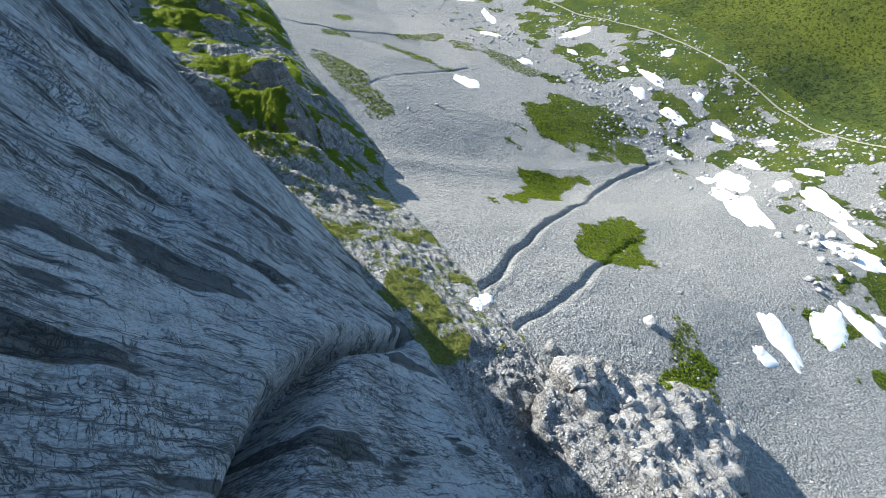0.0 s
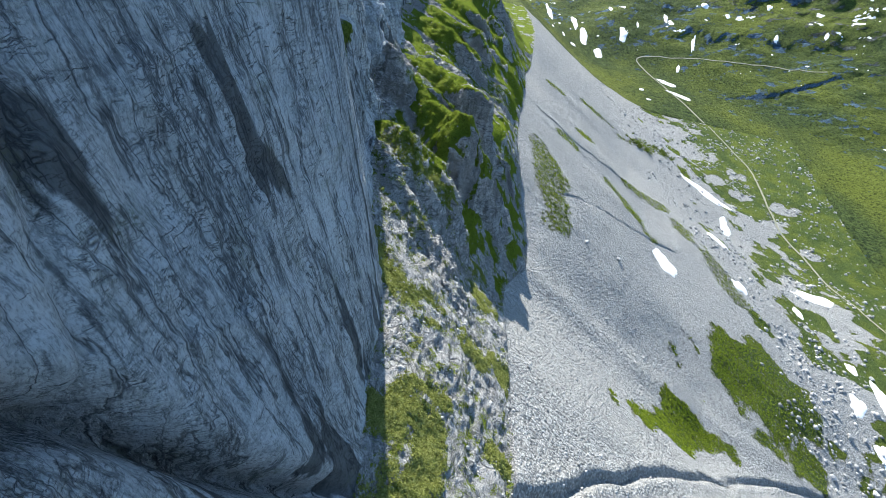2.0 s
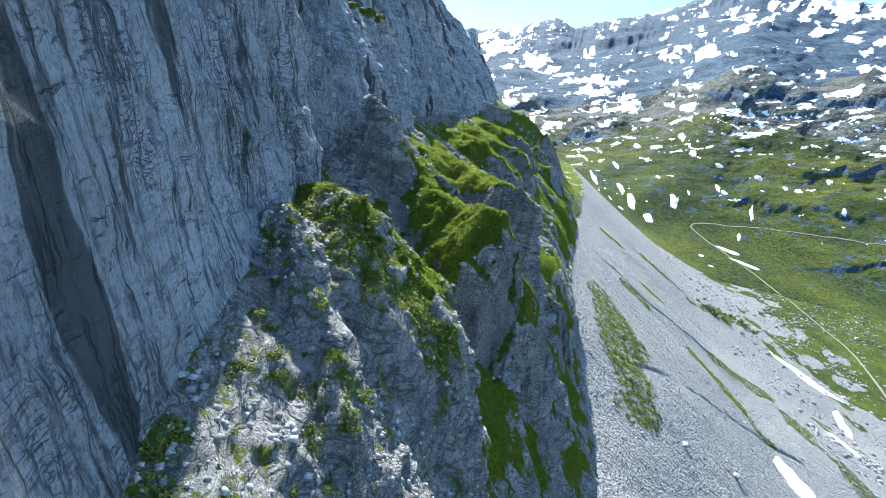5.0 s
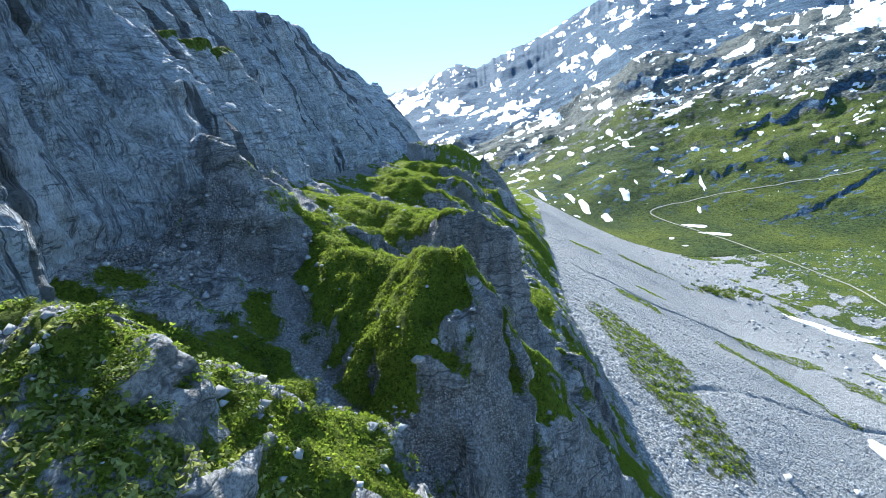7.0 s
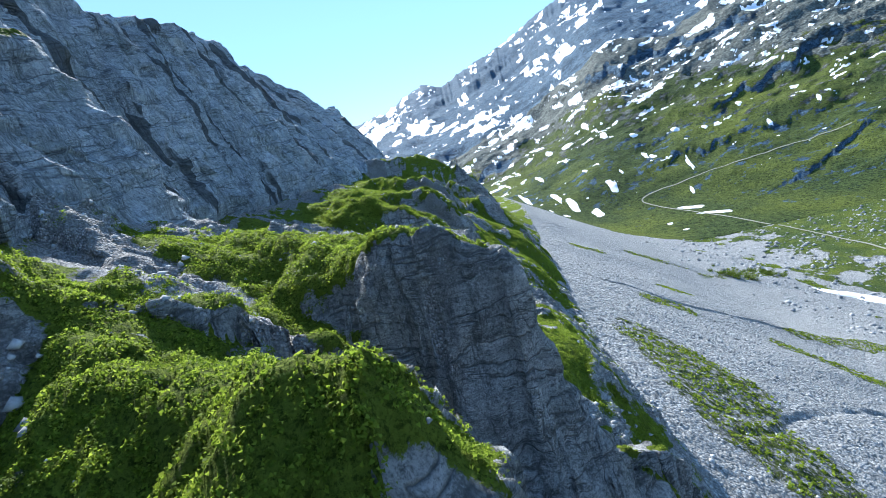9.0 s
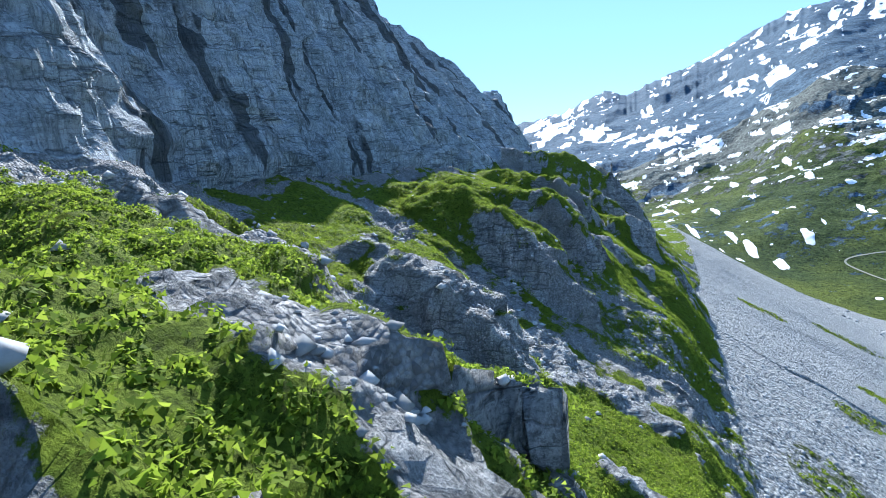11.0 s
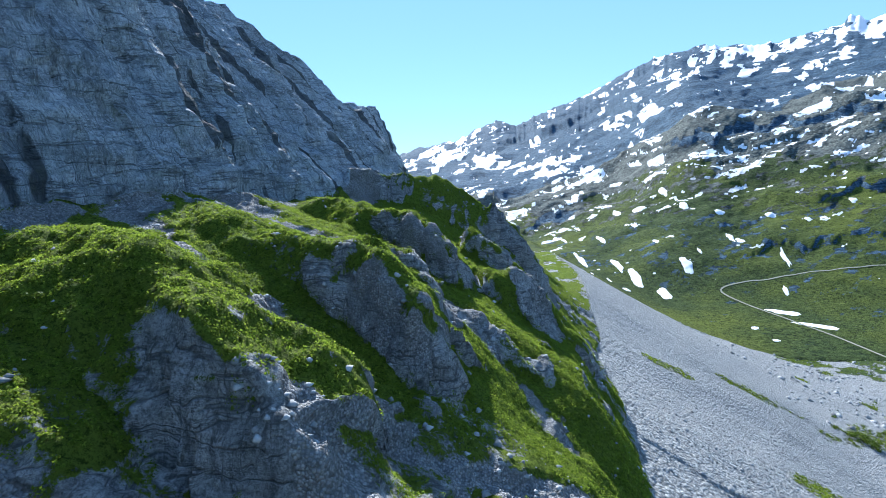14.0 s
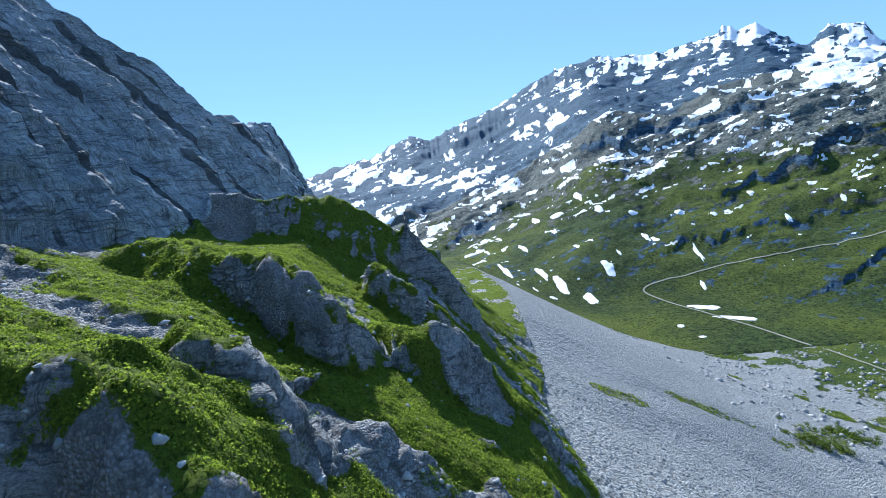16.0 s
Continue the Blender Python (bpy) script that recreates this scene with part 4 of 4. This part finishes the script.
share = np.interp(el - e_gr + 2.6, [-12, -7, -3, 0, 2, 5, 12], [-1.0, -0.9, -0.68, -0.44, -0.38, -0.34, -0.36])
field = lambda d, w: np.exp(-(d / w) ** 2)
share = share + 0.55 * field(el - (1.5 - 0.19 * (az + 10)), 0.9) * (az < 9) * step(-12, -9, az)
share = share + 0.6 * field(el - (3 + 0.24 * (az - 8.6)), 0.45) * step(5, 8, az) * (1 - step(14, 17, az))
share = share + 0.8 * step(1.9, 0.9, e_sky - el) * step(15, 19, az) * (1 - step(33, 35, az))
share = share - 0.35 * step(0.03, 0.08, k2_) * (1 - step(0.45, 0.6, k2_)) * step(9, 13, az) * (1 - step(23, 26, az))
share = share + 0.6 * step(4.0, 5.5, el) * step(35, 36.5, az) + 0.5 * field(el - (3.7 + 0.1 * (az - 28.2)), 0.35) * step(24, 27, az)
snow_f = step(-0.03, 0.09, spots + share + 0.45 * tread * (0.3 + 0.7 * k2_) - 0.6 * step(0.3, 0.55, sl) + 0.06 - 0.9 * band) * kb
grass_f = (1 - step(-1.4, 1.4, el - e_gr + 1.6 * fbm(lu * 1.5, lv * 1.5, None, 5, 103))) * (1 - 0.8 * step(0.2, 0.36, sl)) * (1 - 0.9 * band) * (1 - 0.5 * step(0.1, 0.4, -tread))
crops = step(0.25, 0.55, ridged(fx / 75, fy / 130, None, 4, 107) * 0.5 + 0.3 * fbm(fx / 40, fy / 40, None, 4, 108))
ledges = step(0.12, 0.42, fbm(az / 1.1, lie / 0.32, None, 5, 121) - 0.12 * step(0.2, 0.6, fbm(fx / 90, fy / 90, None, 3, 122)))
scrub = step(0.2, 0.5, fbm(fx / 14, fy / 14, None, 4, 123))
grass_f = grass_f * (1 - 0.5 * crops * step(620, 950, rr)) * (1 - 0.45 * ledges * step(430, 560, rr)) * (1 - 0.25 * scrub)
debris_f = 0.6 * step(0.25, 0.6, fbm(fx / 60, fy / 60, None, 4, 105)) * (1 - step(460, 600, rr)) * 0.8 + 0 * zf
debris_f = np.maximum(debris_f, 0.7 * step(560, 760, rr) * (1 - step(0.0, 0.1, k2_ - 0.3 * step(24, 30, az))) * (1 - 0.8 * band))
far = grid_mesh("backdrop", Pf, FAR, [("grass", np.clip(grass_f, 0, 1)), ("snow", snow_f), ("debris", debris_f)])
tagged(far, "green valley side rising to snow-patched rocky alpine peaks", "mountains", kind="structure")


def ground_at(x, y):
    """Height of the scree and valley sheet, or of the far slopes beyond it."""
    if x < 326 and y < 596:
        k = int(np.clip(np.searchsorted(rows_y, y), 1, len(rows_y) - 1))
        f_ = (y - rows_y[k - 1]) / (rows_y[k] - rows_y[k - 1])
        z0 = np.interp(x, P[k - 1, c1:, 0], P[k - 1, c1:, 2])
        z1 = np.interp(x, P[k, c1:, 0], P[k, c1:, 2])
        return float(z0 + (z1 - z0) * f_)
    a_ = math.degrees(math.atan2(x - REF[0], y - REF[1]))
    r_ = math.hypot(x - REF[0], y - REF[1])
    k = int(np.clip(np.searchsorted(bear[:, 0], a_), 1, len(az) - 1))
    f_ = (a_ - bear[k - 1, 0]) / (bear[k, 0] - bear[k - 1, 0])
    z0 = np.interp(r_, rr[0], Pf[k - 1, :, 2])
    z1 = np.interp(r_, rr[0], Pf[k, :, 2])
    return float(z0 + (z1 - z0) * f_)


def far_spot(a_, e_):
    """The place on the far slopes seen from the ledge's end at this bearing and height."""
    k = int(np.clip(np.searchsorted(bear[:, 0], a_), 1, len(az) - 1))
    seen = np.maximum.accumulate(np.degrees(np.arctan2(Pf[k, :, 2] - REF[2], rr[0])))
    r_ = float(np.interp(e_, seen, rr[0]))
    return REF[0] + r_ * math.sin(radians(a_)), REF[1] + r_ * math.cos(radians(a_)), r_


# ---- snow patches ----
def snow_patch(cx, cy, rx, ry, turn, label):
    """A thin lens of old snow lying on the ground, with an uneven rim."""
    bm = bmesh.new()
    n_r, n_a = 10, 48
    c, sn = math.cos(radians(turn)), math.sin(radians(turn))
    rings = []
    thick = min(0.7, 0.06 * min(rx, ry) + 0.2)
    for i in range(1, n_r + 1):
        q = i / n_r
        ring = []
        for k in range(n_a):
            a = 2 * math.pi * k / n_a
            w = max(0.45, 1 + 0.42 * noise.fractal(Vector((math.cos(a) * 1.3 + cx, math.sin(a) * 1.3 + cy, 0.3)), 1.0, 2.0, 4))
            lx, ly = rx * q * w * math.cos(a), ry * q * w * math.sin(a)
            x, y = cx + lx * c - ly * sn, cy + lx * sn + ly * c
            top = thick * (1 - q**3) - 0.12 * (q == 1)
            ring.append(bm.verts.new((x, y, ground_at(x, y) + top)))
        rings.append(ring)
    mid = bm.verts.new((cx, cy, ground_at(cx, cy) + thick))
    for k in range(n_a):
        bm.faces.new((mid, rings[0][k], rings[0][(k + 1) % n_a]))
        for i in range(n_r - 1):
            bm.faces.new((rings[i][k], rings[i + 1][k], rings[i + 1][(k + 1) % n_a], rings[i][(k + 1) % n_a]))
    bmesh.ops.recalc_face_normals(bm, faces=bm.faces)
    me = bpy.data.meshes.new("snow_patch")
    bm.to_mesh(me)
    bm.free()
    for f_ in me.polygons:
        f_.use_smooth = True
    me.materials.append(snow_mat)
    ob = new("snow_patch", me)
    return tagged(ob, label, "snow patch", "snow patches on the slopes")


SNOW_NEAR = [
    (117, 258, 7, 10, 15), (180, 344, 6, 9, 10), (200, 436, 22, 7, -15), (205, 392, 5, 17, -14), (252, 330, 17, 6, 10), (176, 286, 6, 5, 0),
    (254, 245, 5, 14, 0), (196, 112, 24, 12, 60), (222, 136, 16, 9, 40), (146, 34, 14, 6, 20), (163, 30, 10, 5, 80), (210, 145, 6, 5, 0),
    (121, 37, 5, 12, -20), (106, 33, 4, 5, 0), (27, 67, 2.2, 4.5, -50), (240, 205, 6, 9, 30), (262, 182, 5, 10, 10), (234, 92, 9, 16, -30),
    (212, 692, 5, 12, 60), (222, 662, 4, 16, 60), (226, 300, 4, 6, 0), (288, 265, 8, 4, 20),
    (205, 60, 8, 15, 20), (222, 70, 5, 11, -10), (236, 118, 8, 5, 30), (250, 150, 6, 9, 0), (215, 175, 4, 6, 20), (232, 232, 5, 8, -20), (244, 262, 4, 5, 0), (270, 214, 6, 4, 30),
    (180, 20, 6, 12, 40), (200, 16, 9, 5, 0), (262, 120, 4, 8, 15), (280, 160, 7, 4, -15),
]
SNOW_FAR = [
    (4.7, -11.3, 9, 36), (6.85, -9.1, 8, 30), (8.6, -11.9, 11, 26), (10.5, -13.3, 13, 30), (13.4, -14.9, 14, 20), (15.5, -11.8, 15, 22), (19.3, -8.9, 9, 20), (20.2, -9.2, 12, 12),
    (24.0, -10.8, 7, 34), (24.3, -13.8, 5, 13), (22.1, -17.7, 8, 5), (24.1, -18.7, 7, 3), (3.8, -6.7, 12, 26), (1.5, -8.3, 22, 9), (12.4, -9.3, 6, 16), (10.2, -7.6, 9, 16), (3.0, -9.2, 7, 16),
    (14.9, -5.7, 16, 14), (12.9, -4.2, 14, 24), (10.7, -5.9, 22, 12), (8.4, -6.4, 12, 20), (25.5, -7.0, 9, 9), (28.6, -5.2, 10, 12), (31.5, -7.7, 8, 14), (35.5, -6.2, 7, 10), (22.5, -6.6, 16, 8), (18.2, -6.4, 14, 9),
    (7.8, -13.6, 5, 12), (9.6, -14.6, 10, 8), (16.6, -10.3, 5, 9), (6.0, -12.9, 4, 8),
]
for s_ in SNOW_NEAR:
    snow_patch(*s_, "patch of old white snow lying on scree and meadow")
for a_, e_, rx_, ry_ in SNOW_FAR:
    sx_, sy_, _ = far_spot(a_, e_)
    snow_patch(sx_, sy_, 0.36 * rx_, 0.7 * ry_, 14 - a_, "narrow streak of old snow lying in the green hillside")


# ---- loose pieces ----
def pieces(name, verts, tris, material_, label, category):
    me = bpy.data.meshes.new(name)
    me.vertices.add(len(verts))
    me.vertices.foreach_set("co", np.ascontiguousarray(verts, np.float32).reshape(-1))
    me.loops.add(tris.size)
    me.loops.foreach_set("vertex_index", np.ascontiguousarray(tris, np.int32).reshape(-1))
    me.polygons.add(len(tris))
    me.polygons.foreach_set("loop_start", np.arange(0, tris.size, 3, dtype=np.int32))
    me.update(calc_edges=True)
    me.materials.append(material_)
    return tagged(new(name, me), label, category, kind="stuff")


rng = np.random.default_rng(7)
PL, NL = P[:, c1 : c2 + 1], Nn[:, c1 : c2 + 1]


def scatter(weight, count, Q, N):
    """Random places on the cells of a sheet, by weight, with the normal there."""
    r, c = weight.shape
    w = np.clip(weight[:-1, :-1], 0, None)
    d1, d2 = Q[1:, :-1] - Q[:-1, :-1], Q[:-1, 1:] - Q[:-1, :-1]
    w = w * np.linalg.norm(np.cross(d1, d2), axis=-1)
    cum = np.cumsum(w.ravel())
    k = np.searchsorted(cum, rng.random(count) * cum[-1])
    i, j = k // (c - 1), k % (c - 1)
    a, b = rng.random((2, count, 1))
    return Q[i, j] + d1[i, j] * a + d2[i, j] * b, N[i, j]


def tufts(places, normals, size, leaves, leaf):
    """Low cushions: small leaves set all over a flat dome."""
    n = len(places)
    sz = size * (0.5 + 0.9 * rng.random((n, 1, 1)))
    d = rng.normal(size=(n, leaves, 3))
    d[..., 2] = np.abs(d[..., 2]) + 0.15
    d /= np.linalg.norm(d, axis=-1, keepdims=True)
    tilt = normals * np.array([1, 1, 0])
    mid = places[:, None] + d * sz * np.array([1, 1, 0.6]) * (0.75 + 0.35 * rng.random((n, leaves, 1)))
    mid[..., 2] -= (tilt[:, None] * d).sum(-1) * sz[..., 0] * 0.9
    a = np.cross(d, rng.normal(size=(n, leaves, 3)))
    a /= np.linalg.norm(a, axis=-1, keepdims=True) + 1e-9
    b = np.cross(d, a) + 0.5 * d * rng.normal(size=(n, leaves, 1))
    ls = leaf * (0.6 + 0.8 * rng.random((n, leaves, 1)))
    v = np.stack([mid + a * ls, mid - a * 0.6 * ls + b * 0.7 * ls, mid - a * 0.6 * ls - b * 0.7 * ls], 2).reshape(-1, 3)
    return v, np.arange(len(v)).reshape(-1, 3)


def stones_mesh(places, size):
    """Irregular eight-sided stones."""
    n = len(places)
    base = np.array([(1, 0, 0), (0, 1, 0), (-1, 0, 0), (0, -1, 0), (0, 0, 1), (0, 0, -1)], float)
    v = base[None] * (0.55 + 0.7 * rng.random((n, 6, 1))) + 0.25 * (rng.random((n, 6, 3)) - 0.5)
    a = rng.random(n) * 6.28
    c, s_ = np.cos(a)[:, None], np.sin(a)[:, None]
    v = np.stack([v[..., 0] * c - v[..., 1] * s_, v[..., 0] * s_ + v[..., 1] * c, v[..., 2] * 0.7], -1)
    v = places[:, None] + v * size[:, None, None]
    f_ = np.array([(0, 1, 4), (1, 2, 4), (2, 3, 4), (3, 0, 4), (1, 0, 5), (2, 1, 5), (3, 2, 5), (0, 3, 5)])
    return v.reshape(-1, 3), (f_[None] + 6 * np.arange(n)[:, None, None]).reshape(-1, 3)


turf_w = step(0.45, 0.7, grass[:, c1 : c2 + 1] + 0.4 * fbm(X[:, c1 : c2 + 1] / 3, Y[:, c1 : c2 + 1] / 3, None, 3, 301)) * step(120, 140, Y[:, c1 : c2 + 1]) * (1 - 0.8 * step(330, 380, Y[:, c1 : c2 + 1]))
tp, tn = scatter(turf_w * (0.25 + step(-34, -14, X[:, c1 : c2 + 1])), 84000, PL, NL)
pieces("grass_tufts", *tufts(tp, tn, 0.3, 13, 0.078), TUFT, "tussocky green alpine grass covering the ledge", "grass")
low_w = step(0.4, 0.7, grass[:, c1 : c2 + 1]) * (1 - step(125, 140, Y[:, c1 : c2 + 1])) * step(40, 60, Y[:, c1 : c2 + 1])
tp, tn = scatter(low_w, 20000, PL, NL)
pieces("grass_tufts", *tufts(tp, tn, 0.28, 5, 0.16), DRY, "dry green grass between rocks on the slope", "grass")
bare = (1 - grass[:, c1 : c2 + 1]) * step(-0.1, 0.5, fbm(X[:, c1 : c2 + 1] / 8, Y[:, c1 : c2 + 1] / 8, None, 3, 303)) * (1 - step(0.45, 0.7, slope[:, c1 : c2 + 1])) + 0.03 * grass[:, c1 : c2 + 1]
sp, sn_ = scatter(bare, 16000, PL, NL)
pieces("loose_stones", *stones_mesh(sp, 0.10 + 0.42 * rng.random(len(sp)) ** 3), STONE, "broken pale limestone rubble strewn over the ledge", "stones")
PS, NS = P[:, c2:], Nn[:, c2:]
sw = (1 - grass_s[:, c2:]) * (1 - 0.9 * step(60, 170, X[:, c2:])) * (1 - step(300, 420, Y[:, c2:]))
sp, sn_ = scatter(sw, 16000, PS, NS)
pieces("loose_stones", *stones_mesh(sp, 0.12 + 0.55 * rng.random(len(sp)) ** 6), STONE, "grey angular stones of the scree slope", "stones")
sw = step(60, 200, X[:, c2:]) * (0.25 + step(0.1, 0.6, fbm(X[:, c2:] / 22, Y[:, c2:] / 22, None, 3, 305))) * step(170, 200, X[:, c2:] + 0.2 * (Y[:, c2:] - 150))
sp, sn_ = scatter(sw, 6000, PS, NS)
pieces("loose_stones", *stones_mesh(sp, 0.4 + 1.7 * rng.random(len(sp)) ** 3), STONE, "scattered grey blocks at the foot of the scree", "stones")
tp, tn = scatter(step(0.4, 0.66, grass_s[:, c2:]) * (1 - step(90, 230, X[:, c2:])), 16000, PS, NS)
pieces("grass_tufts", *tufts(tp, tn, 0.4, 5, 0.25), TUFT, "green turf islands on the scree", "grass")


# ---- boulders ----
def boulder_mesh(seed):
    bm = bmesh.new()
    bmesh.ops.create_icosphere(bm, subdivisions=3, radius=1.0)
    rnd = random.Random(seed)
    cuts = [(Vector((rnd.uniform(-1, 1), rnd.uniform(-1, 1), rnd.uniform(-0.6, 1))).normalized(), rnd.uniform(0.55, 0.85)) for _ in range(9)]
    for v in bm.verts:
        for n_, d in cuts:
            over_ = v.co.dot(n_) - d
            if over_ > 0:
                v.co -= n_ * over_ * 0.92
        v.co *= 1 + 0.10 * noise.fractal(v.co * 2.2 + Vector((seed, 0, 0)), 1.0, 2.0, 4)
        v.co.z *= 0.75
    me = bpy.data.meshes.new("boulder")
    bm.to_mesh(me)
    bm.free()
    me.materials.append(BOULDER)
    return me


boulder_kinds = [boulder_mesh(k) for k in range(5)]
rb = random.Random(3)


def boulder(x, y, size, label, z=None):
    ob = new("boulder", boulder_kinds[rb.randrange(5)])
    ob.location = (x, y, (ground_at(x, y) if z is None else z) + 0.3 * size)
    ob.rotation_euler = (rb.uniform(-0.3, 0.3), rb.uniform(-0.3, 0.3), rb.uniform(0, 6.28))
    ob.scale = (size * rb.uniform(0.8, 1.3), size * rb.uniform(0.8, 1.2), size * rb.uniform(0.7, 1.1))
    return tagged(ob, label, "boulder", "boulders")


boulder(71, 51, 2.2, "lone pale limestone boulder on the scree")
for cx, cy, spread, n_, s0 in ((192, 66, 16, 16, 2.6), (160, 46, 12, 8, 1.8), (228, 190, 30, 14, 1.7), (222, 250, 26, 10, 1.6), (180, 470, 40, 12, 1.6), (90, 60, 30, 8, 0.9), (70, 200, 25, 6, 1.0)):
    for _ in range(n_):
        boulder(cx + rb.gauss(0, spread * 0.6), cy + rb.gauss(0, spread * 0.6), s0 * rb.uniform(0.4, 1.2), "grey limestone boulder among stones on the slope")
for _ in range(12):
    y = rb.uniform(138, 330)
    x = float(mid_x(np.array(y))) + rb.uniform(-10, 14)
    boulder(x, y, rb.uniform(0.3, 0.75), "pale limestone block lying on the grassy ledge")


# ---- shrubs ----
def leaf_ball(rnd, r, n_, leaf):
    """Leaves in uneven clumps within a low dome."""
    bm = bmesh.new()
    clumps = [Vector((rnd.gauss(0, 0.45), rnd.gauss(0, 0.45), rnd.uniform(0.15, 0.75))) * r for _ in range(9)]
    for _ in range(n_):
        c = clumps[rnd.randrange(9)]
        d = Vector((rnd.gauss(0, 1), rnd.gauss(0, 1), rnd.gauss(0.2, 0.8))).normalized()
        p_ = c + d * r * 0.36 * rnd.uniform(0.6, 1.1)
        a = d.orthogonal().normalized()
        a.rotate(Matrix.Rotation(rnd.uniform(0, 6.28), 3, d))
        b = d.cross(a)
        tilt = d * rnd.uniform(-0.4, 0.4)
        s_ = leaf * rnd.uniform(0.6, 1.3)
        bm.faces.new([bm.verts.new(p_ + q_) for q_ in (a * s_, (b + tilt) * s_ * 0.6, -a * s_, -(b + tilt) * s_ * 0.6)])
    me = bpy.data.meshes.new("crown")
    bm.to_mesh(me)
    bm.free()
    me.materials.append(LEAF)
    return me


def stem_mesh(rnd, r):
    bm = bmesh.new()
    for _ in range(5):
        a = rnd.uniform(0, 6.28)
        top = Vector((math.cos(a) * r * 0.5, math.sin(a) * r * 0.5, r * 0.55))
        bmesh.ops.create_cone(bm, cap_ends=True, segments=5, radius1=0.045 * r, radius2=0.012 * r, depth=top.length, matrix=Matrix.Translation(top / 2) @ top.to_track_quat("Z", "Y").to_matrix().to_4x4())
    me = bpy.data.meshes.new("stems")
    bm.to_mesh(me)
    bm.free()
    me.materials.append(bark)
    return me


rs = random.Random(11)
shrub_kinds = [(leaf_ball(rs, 1.0, 420, 0.085), stem_mesh(rs, 1.0)) for _ in range(3)]


def shrub(x, y, size, label, group):
    crown_me, stem_me = shrub_kinds[rs.randrange(3)]
    base = new("shrub")
    base.location = (x, y, ground_at(x, y))
    base.rotation_euler = (0, 0, rs.uniform(0, 6.28))
    base.scale = (size * rs.uniform(0.9, 1.3), size * rs.uniform(0.9, 1.3), size * rs.uniform(0.6, 0.9))
    for part_name, me in (("crown", crown_me), ("stems", stem_me)):
        ob = new(part_name, me)
        ob.parent = base
    return tagged(base, label, "shrub", group)


for cx, cy, spread, n_, s0 in ((136, 438, 6, 9, 2.6), (162, 462, 8, 11, 3.0), (148, 450, 12, 8, 1.6)):
    for _ in range(n_):
        shrub(cx + rs.gauss(0, spread), cy + rs.gauss(0, spread * 0.5), s0 * rs.uniform(0.6, 1.2), "dark green alder bush at the scree's lower edge", "alder bushes by the scree")
for _ in range(70):
    y = rs.uniform(140, 310)
    x = float(mid_x(np.array(y))) + rs.uniform(-9, 12)
    shrub(x, y, rs.uniform(0.35, 0.8), "low green dwarf shrub growing on the rocky ledge", "dwarf shrubs on the ledge")

for cx, cy, spread, n_ in ((-9, 129, 4, 16), (-4, 137, 3.5, 16), (0, 143, 3, 10), (-8, 156, 4, 12), (-2, 122, 4, 10), (5, 116, 4, 8)):
    for _ in range(n_):
        shrub(cx + rs.gauss(0, spread), cy + rs.gauss(0, spread), rs.uniform(0.5, 1.1), "low rounded green bush between pale rocks below the cliff", "bushes below the cliff")


# ---- trail ----
def trail(pts, width, label):
    line = []
    for k in range(len(pts) - 1):
        a, b = Vector(pts[k]), Vector(pts[k + 1])
        n_ = max(2, int((b - a).length / 5))
        line += [a + (b - a) * (i / n_) for i in range(n_)]
    line.append(Vector(pts[-1]))
    for _ in range(4):
        line = [line[0]] + [(line[i - 1] + line[i] * 2 + line[i + 1]) / 4 for i in range(1, len(line) - 1)] + [line[-1]]
    bm = bmesh.new()
    prev = None
    for i, p_ in enumerate(line):
        d = (line[min(i + 1, len(line) - 1)] - line[max(i - 1, 0)]).normalized()
        sd_ = Vector((-d.y, d.x)) * width * 0.5 * (1 + 0.25 * noise.noise(Vector((i * 0.7, 0, 1))))
        wob_ = Vector((noise.noise(Vector((i * 0.21, 5, 0))), noise.noise(Vector((i * 0.21, 9, 0))))) * 1.5
        row = [bm.verts.new((q_.x, q_.y, ground_at(q_.x, q_.y) + 0.45)) for q_ in (p_ + wob_ + sd_, p_ + wob_, p_ + wob_ - sd_)]
        if prev:
            bm.faces.new((prev[0], prev[1], row[1], row[0]))
            bm.faces.new((prev[1], prev[2], row[2], row[1]))
        prev = row
    me = bpy.data.meshes.new("trail")
    bm.to_mesh(me)
    bm.free()
    me.materials.append(track)
    return tagged(new("trail", me), label, "trail", kind="structure")


bend = [far_spot(a_, e_)[:2] for a_, e_ in ((28.8, -17.7), (23.5, -16.2), (18.3, -14.2), (20.0, -13.4), (24.2, -12.4), (28.5, -11.4), (32.5, -10.5), (38.4, -9.1))]
trail([(300, -60), (310, 60), (314, 196), (309, 245), (302, 292), (281, 350), (262, 420), (266, 520)] + bend, 1.7, "pale gravel hiking track through the green valley")
